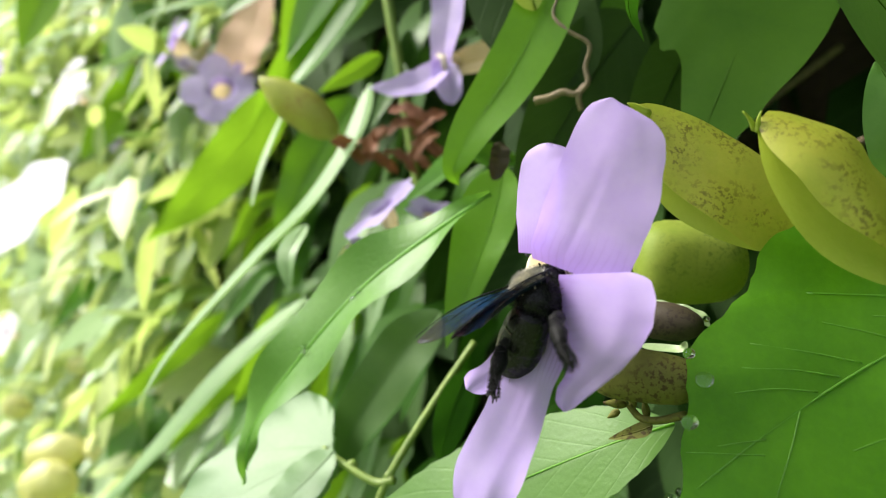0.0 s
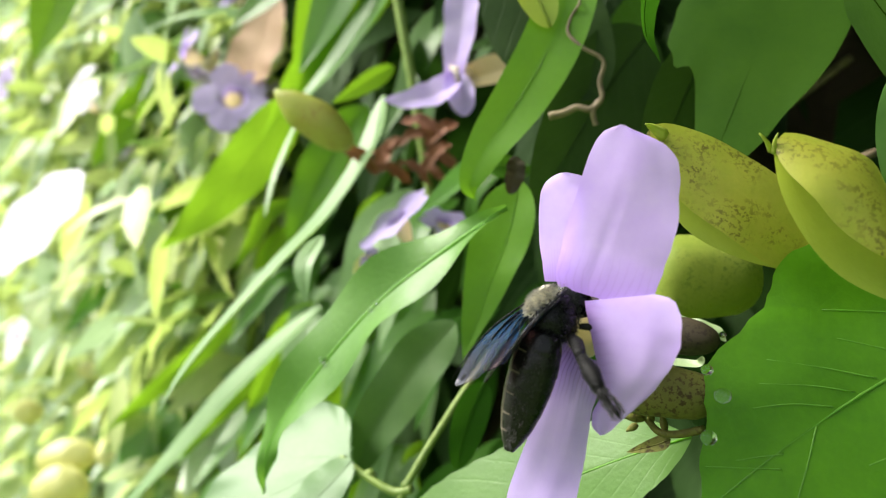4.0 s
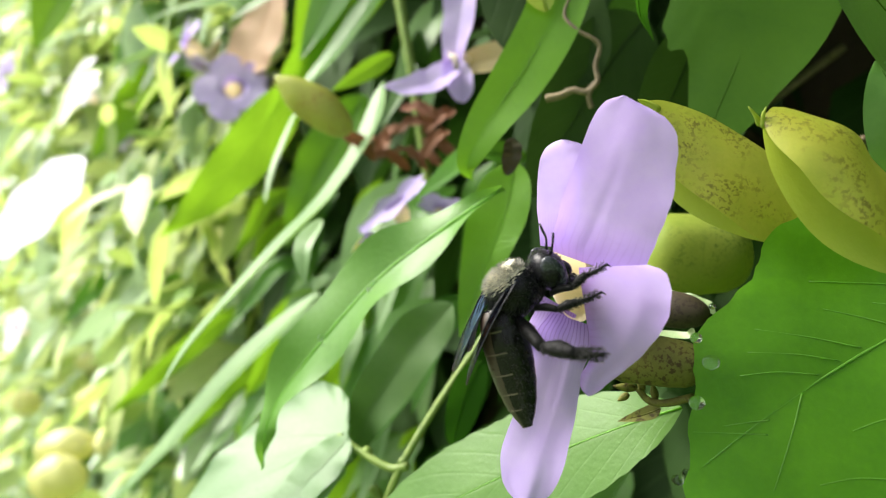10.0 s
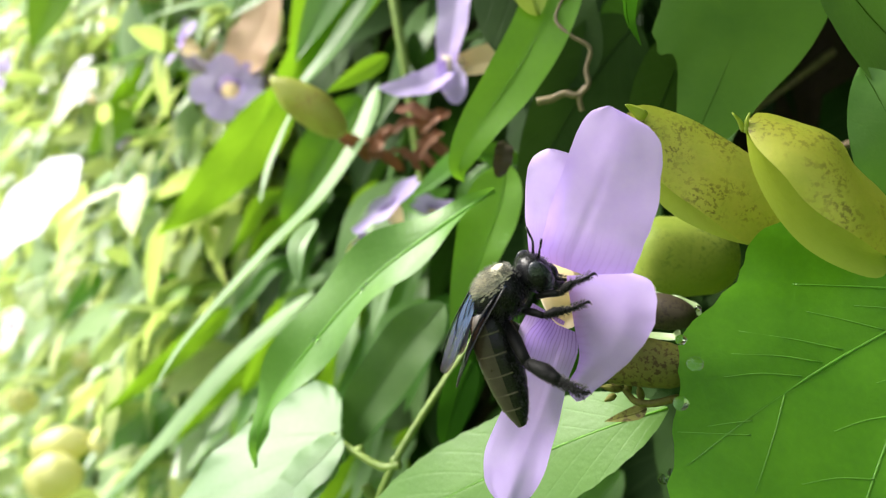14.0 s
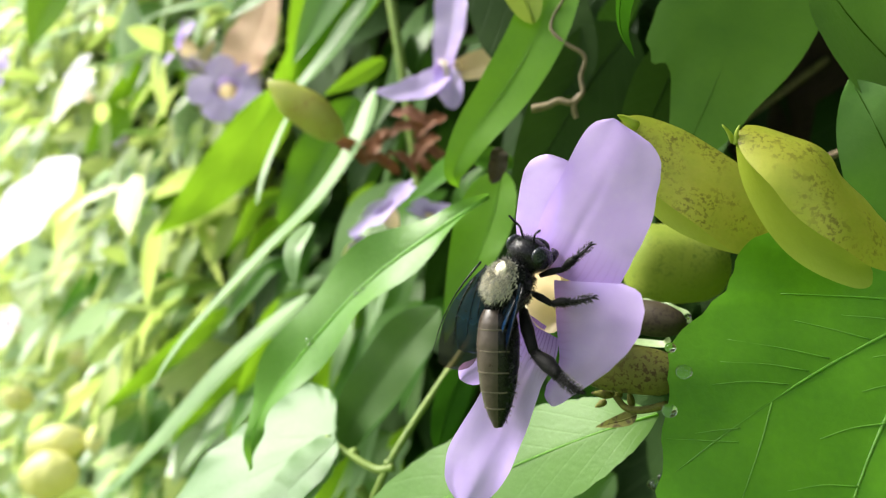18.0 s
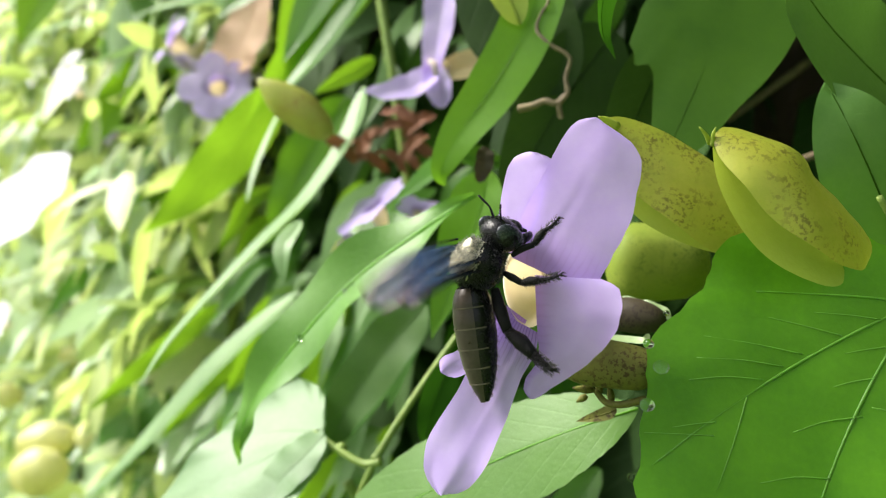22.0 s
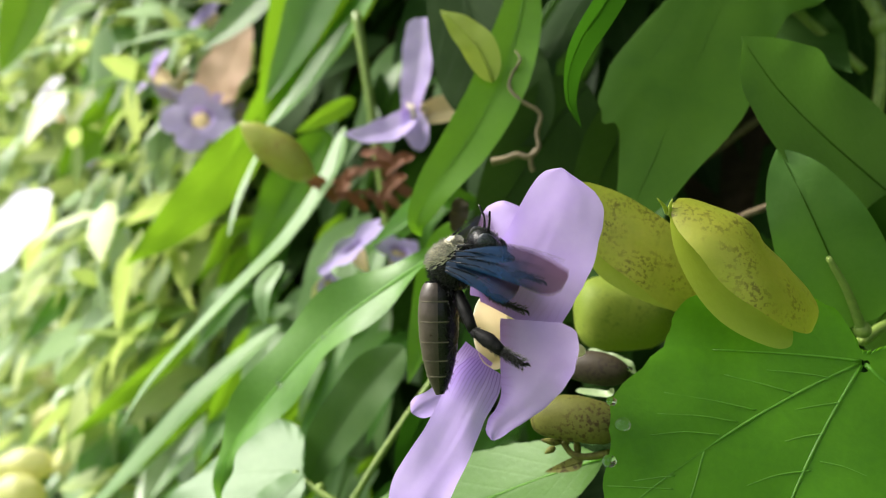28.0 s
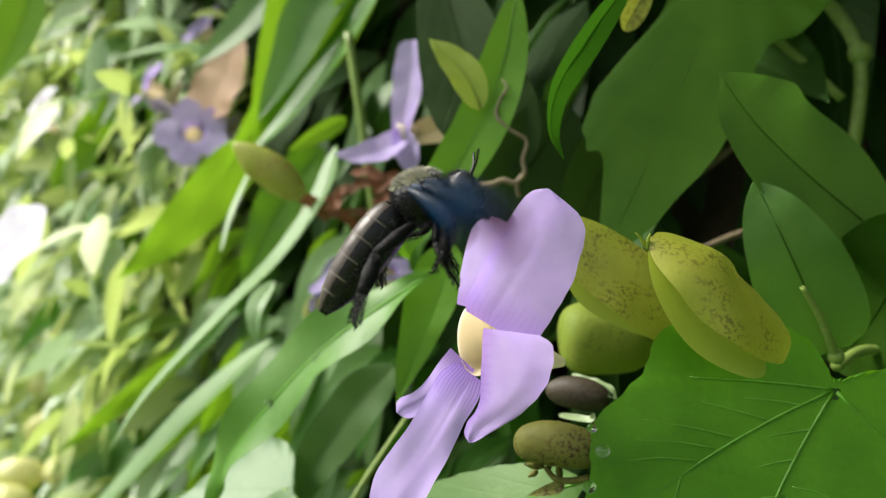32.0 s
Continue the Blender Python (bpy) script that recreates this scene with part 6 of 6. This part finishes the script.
def motions():
    # the flower nods under the bee's weight
    walk(flower, [(r[0], pose(*r[1:])) for r in (
        (0, 0.01378, 0.10161, -0.00234, 69.65, 2.49, -67.31),
        (0.5, 0.01478, 0.10216, -0.00309, 74.24, 1.83, -69.98),
        (1, 0.01463, 0.1019, -0.00306, 74.27, 2.24, -70.87),
        (1.5, 0.01475, 0.10147, -0.00269, 73.52, 1.48, -70.46),
        (2, 0.0149, 0.10229, -0.00226, 73.32, 2.04, -70.35),
        (2.5, 0.015, 0.10286, -0.00256, 74.48, 2.66, -71.03),
        (3, 0.01485, 0.10265, -0.00306, 74.25, 1.47, -70.75),
        (3.5, 0.0145, 0.10151, -0.00355, 73.22, -0.29, -69.88),
        (5.5, 0.01468, 0.10179, -0.00239, 73.37, 2.06, -71.3),
        (6, 0.01395, 0.1012, -0.00186, 71.02, 2.53, -71.98),
        (6.5, 0.01439, 0.10112, -0.00252, 73.3, 1.52, -71.71),
        (7, 0.01447, 0.10109, -0.0041, 75.93, 0.32, -72.44),
        (7.5, 0.01458, 0.10196, -0.00468, 76.1, 1.02, -72.06),
        (8, 0.01424, 0.10238, -0.00416, 74.95, 4.07, -71.7),
        (8.5, 0.01436, 0.10234, -0.00344, 74.72, 4.75, -72.39),
        (9, 0.01388, 0.10232, -0.00257, 72.16, 4.85, -72.23),
        (9.5, 0.01458, 0.10192, -0.00278, 73.59, 4.82, -70.1),
        (10, 0.01477, 0.10202, -0.00304, 73.85, 5.09, -69.04),
        (10.5, 0.01472, 0.10185, -0.00342, 73.04, 3.82, -67.26),
        (11, 0.01529, 0.10191, -0.0041, 76.14, 3.68, -68.62),
        (12, 0.01475, 0.10198, -0.00401, 75.84, 4.2, -70.42),
        (13, 0.01449, 0.10206, -0.00305, 73.99, 5.76, -70.84),
        (14, 0.01495, 0.1021, -0.00377, 75.14, 5.72, -68.85),
        (14.5, 0.01518, 0.10255, -0.00396, 76.23, 6.14, -69),
        (16.5, 0.01459, 0.10151, -0.00329, 72.57, 4.71, -66.89),
        (17, 0.01395, 0.10127, -0.00273, 69.3, 4.45, -65.85),
        (18, 0.01401, 0.1009, -0.00305, 68.9, 6.61, -63.59),
        (19, 0.01385, 0.10064, -0.00316, 69.25, 6.2, -64.31),
        (20, 0.01443, 0.10103, -0.00289, 70.27, 5.62, -65.98),
        (21, 0.01433, 0.10074, -0.00263, 69.71, 6.24, -64.45),
        (22, 0.01385, 0.10006, -0.00263, 67.72, 6.49, -63.25),
        (23, 0.01358, 0.10041, -0.00261, 68.88, 6.26, -66.31),
        (24, 0.01319, 0.09988, -0.00228, 67.64, 3.83, -67.56),
        (25, 0.01343, 0.10012, -0.00203, 67.21, 3.81, -65.61),
        (25.5, 0.01334, 0.10024, -0.00159, 67.09, 4.25, -68.8),
        (27.5, 0.0125, 0.09726, 0.00083, 64.13, 3.69, -65.43),
        (28, 0.01329, 0.09747, 0.00041, 64.65, 3.07, -69.99),
        (30, 0.01415, 0.10107, 0.00106, 68.47, 4.09, -70.21),
        (32, 0.01356, 0.10008, 0.00346, 62.48, 4.41, -71.88),
    )])
    # the lip bends under the bee's weight
    root, axis = FACE @ Vector((0.0, -0.0068, 0.001)), FACE @ Vector((0, 0, 1))
    walk(lip, [(t, Matrix.Translation(root) @ Matrix.Rotation(radians(a), 4, axis) @ Matrix.Translation(-root)) for t, a in ((0, 0), (3.5, 2), (5.5, 7), (6, 8), (8, 7), (10, 5), (12, 3), (14, 1.5), (17, 0), (20, 0), (25, 0), (32, 0))])
    walk(bee, [(r[0], pose(*r[1:])) for r in (
        (0, 0.01334, 0.1, -0.00497, -23.58, -21.78, 62.58),
        (1, 0.01271, 0.1, -0.00479, -23.99, -23.06, 61.65),
        (2, 0.01267, 0.1, -0.00472, -26.49, -23.86, 63.04),
        (3, 0.0126, 0.1, -0.00485, -25.7, -23.22, 62.97),
        (5.5, 0.00922, 0.098, -0.00505, 0.89, -28.39, 22.45),
        (6, 0.00709, 0.09786, -0.00571, 6.79, -24.37, 12.47),
        (7, 0.00783, 0.09757, -0.00777, 12, -30.5, 0),
        (8, 0.00811, 0.09729, -0.0076, 14, -30.48, 0),
        (9, 0.00697, 0.097, -0.00556, 16, -37.78, 0),
        (10, 0.0079, 0.09693, -0.00574, 18, -37.62, 0),
        (11, 0.00808, 0.09687, -0.00582, 18, -34.82, 0),
        (12, 0.00758, 0.0968, -0.00552, 20, -35.56, 0),
        (13, 0.00761, 0.09673, -0.00585, 22, -41.11, 0),
        (14, 0.00791, 0.09667, -0.00588, 24, -38.47, 0),
        (16.5, 0.00821, 0.0965, -0.00447, 32, -38.35, 0),
        (17, 0.00874, 0.09647, -0.00395, 38, -43.21, 0),
        (18, 0.0098, 0.0964, -0.00382, 50, -60.49, 0),
        (19, 0.00896, 0.09633, -0.00286, 48, -45.98, 0),
        (20, 0.00868, 0.09627, -0.00216, 42, -54, 0),
        (21, 0.00871, 0.0962, -0.00223, 38, -56.56, 0),
        (22, 0.0082, 0.09613, -0.00126, 34, -60, 0),
        (23, 0.00784, 0.09607, -9e-05, 32, -50.47, 0),
        (24, 0.00723, 0.096, 0.00017, 30, -54.94, 0),
        (25, 0.00765, 0.09571, 0.00066, 28, -56.45, 0),
        (25.5, 0.00809, 0.09557, 0.00157, 26, -53.57, 0),
        (27.5, 0.00795, 0.095, 0.00753, 20, -39.05, 0),
        (28, 0.00852, 0.0938, 0.00806, 18, -37.46, 0),
        (29, 0.00905, 0.0914, 0.00835, 14, -41.52, 0),
        (30, 0.00845, 0.089, 0.01042, 12, -38.76, 0),
        (31, 0.00531, 0.0835, 0.01545, 8, -31.51, 0),
        (31.5, 0.00524, 0.08075, 0.01917, 6, -19.95, 0),
        (32, 0.00552, 0.078, 0.02111, 4, -15.5, 0),
    )])
    walk(abdomen, [(r[0], pose(*r[1:])) for r in (
        (0, -0.0032, 0, -0.0006, -2, -40, -97.5),
        (1, -0.0032, 0, -0.0006, -4, -40, -95),
        (2, -0.0032, 0, -0.0006, -20, -33, -80),
        (3, -0.0032, 0, -0.0006, -30, -37.5, -57.5),
        (5.5, -0.0032, 0, -0.0006, -46, -68.32, -1.9),
        (6, -0.0032, 0, -0.0006, -94, -79.77, 62.18),
        (7, -0.0032, 0, -0.0006, -84, -76.55, 67.8),
        (8, -0.0032, 0, -0.0006, -78, -74.32, 67.27),
        (9, -0.0032, 0, -0.0006, -46, -65.76, 41.47),
        (10, -0.0032, 0, -0.0006, -30, -60.18, 36.24),
        (11, -0.0032, 0, -0.0006, -24, -64.61, 45.28),
        (12, -0.0032, 0, -0.0006, -22, -62.94, 47.73),
        (13, -0.0032, 0, -0.0006, -12, -56.25, 39.21),
        (14, -0.0032, 0, -0.0006, -16, -58.18, 48.42),
        (16.5, -0.0032, 0, -0.0006, -10, -47.93, 46.6),
        (17, -0.0032, 0, -0.0006, -8, -37.99, 40.38),
        (18, -0.0032, 0, -0.0006, -10, -17.09, 24.61),
        (19, -0.0032, 0, -0.0006, -16, -30.32, 44.19),
        (20, -0.0032, 0, -0.0006, -4, -28.07, 31.43),
        (21, -0.0032, 0, -0.0006, 0, -28.95, 27.99),
        (22, -0.0032, 0, -0.0006, 6, -29.94, 24.79),
        (23, -0.0032, 0, -0.0006, 2, -40.6, 34.41),
        (24, -0.0032, 0, -0.0006, 6, -38.8, 29.5),
        (25, -0.0032, 0, -0.0006, 12, -36.23, 24.55),
        (25.5, -0.0032, 0, -0.0006, 12, -39.36, 25.16),
        (27.5, -0.0032, 0, -0.0006, 16, -46.32, 23.66),
        (28, -0.0032, 0, -0.0006, 16, -50, 23.96),
        (29, -0.0032, 0, -0.0006, 22, -39.59, 12.64),
        (30, -0.0032, 0, -0.0006, 18, -33.86, 8.84),
        (31, -0.0032, 0, -0.0006, 16, -29.27, 4.94),
        (31.5, -0.0032, 0, -0.0006, 16, -35.08, 4.53),
        (32, -0.0032, 0, -0.0006, 16, -38.92, 3.45),
    )])
    # legs cling to the petals and hang back in flight
    hang = [(30.0, 30, 46, 0), (31.0, 30, 60, 0), (32.0, 30, 60, 0)]
    front = [(0.0, 0, 0, 0), (9.0, 0, 0, 0), (14.0, 0, 0, -6), (17.0, 0, 0, -18), (18.0, 0, 0, -10), (20.5, 0, 0, 6), (21.0, 0, 0, 8), (22.0, 0, 12, 4), (23.0, 0, 25, 0), (25.5, 0, 35, 0), (27.5, 0, 45, 0), (29.3, 0, 52, 0), (30.0, 0, 70, 0), (31.0, 0, 125, 0), (32.0, 0, 125, 0)]
    middle = [(0.0, 0, 60, 0), (3.5, 0, 60, 0), (5.5, 0, 0, 0), (9.0, 0, 0, 0), (14.0, 0, 0, -8), (16.5, 0, 0, -15), (17.0, -5, 0, -20), (18.0, -18, 0, -38), (19.0, -18, 0, -38), (20.5, 0, 0, -42), (21.0, 0, 0, -42), (24.0, 0, 5, -32), (25.5, 0, 8, -29), (27.5, 5, 35, -10), (29.3, 10, 58, 0)] + hang
    hind = [(0.0, 58, 98, 28), (3.5, 58, 98, 28), (4.0, 40, 78, 24), (4.6, 5, 30, 14), (5.0, -15, 8, 10), (5.5, -28, -8, 9), (8.0, -30, -10, 10), (11.0, -16, -4, 2), (14.0, -10, 0, -5), (16.5, -18, 0, -12), (17.0, -26, 0, -17), (18.0, -40, 0, -34), (19.0, -38, 0, -34), (20.5, -24, 0, -36), (21.0, -22, 0, -37), (24.0, -16, 0, -27), (25.5, -15, 0, -24), (27.5, 0, 5, -10), (29.3, 16, 14, 0)] + hang
    far_side = [(0.0, 0, 86, 0), (3.5, 0, 84, 0), (5.5, 0, 4, 0), (14.0, 0, 6, 0), (21.0, 0, 30, 0), (25.5, 0, 30, 0), (29.3, 0, 24, 0), (30.0, 0, 50, 0), (31.0, 0, 62, 0), (32.0, 0, 62, 0)]
    far_front = [(t, a, b + 40, c) for t, a, b, c in front]
    for ob, rows in zip(legs, (front, middle, hind, far_front, far_side, far_side)):
        at = ob.location.copy()
        walk(ob, [(t, pose(*at, *turn)) for t, *turn in rows])
    # wings: folded, then beating
    for ob, sign, hind in zip(wings, (-1, 1, -1, 1), (0, 0, 1, 1)):
        hinge = ob.location.copy()
        rows = []
        for t, *v in WING_ROWS:
            s, e, tw = v[:3] if sign < 0 else v[3:]
            rows.append((t, wing_pose(hinge, sign, s + 8 * hind, e - 4 * hind, tw)))
        walk(ob, rows)


# seconds; sweep, lift, twist of the right wing; of the left
WING_ROWS = [(0.0, 122, 4, 20, 52, 8, 10), (3.5, 118, -4, 20, 58, 0, 10), (5.6, 88, -34, 16, 88, -30, -8), (6.0, 86, -36, 16, 88, -32, -8), (7.0, 86, -30, 16, 88, -27, -8), (9.0, 86, -28, 18, 88, -26, -8),
             (10.0, 86, -28, 18, 88, -26, -8), (13.0, 86, -28, 22, 87, -26, -8), (16.5, 85, -27, 30, 88, -24, 30), (17.5, 84, -26, 34, 86, -20, 36), (18.0, 84, -24, 30, 80, -8, 36), (19.0, 84, -22, 26, 66, 16, 20)]
for k in range(577, 817, 2):
    t = k / 30
    WING_ROWS.append((t, 72, 62, 15, 62, 50, 15) if k % 4 == 1 else (t, 84, 24, 10, 74, 16, 10))
BEAT = ((-74, -40, 36, -56, -20, 40), (0, 24, 34, 4, 30, 34), (66, 46, 24, 60, 36, 24), (0, 24, 34, 4, 30, 34))
for k in range(819, 961):
    WING_ROWS.append((k / 30, *BEAT[(k - sum(k >= q for q in (935, 940, 945, 950))) % 4]))
motions()
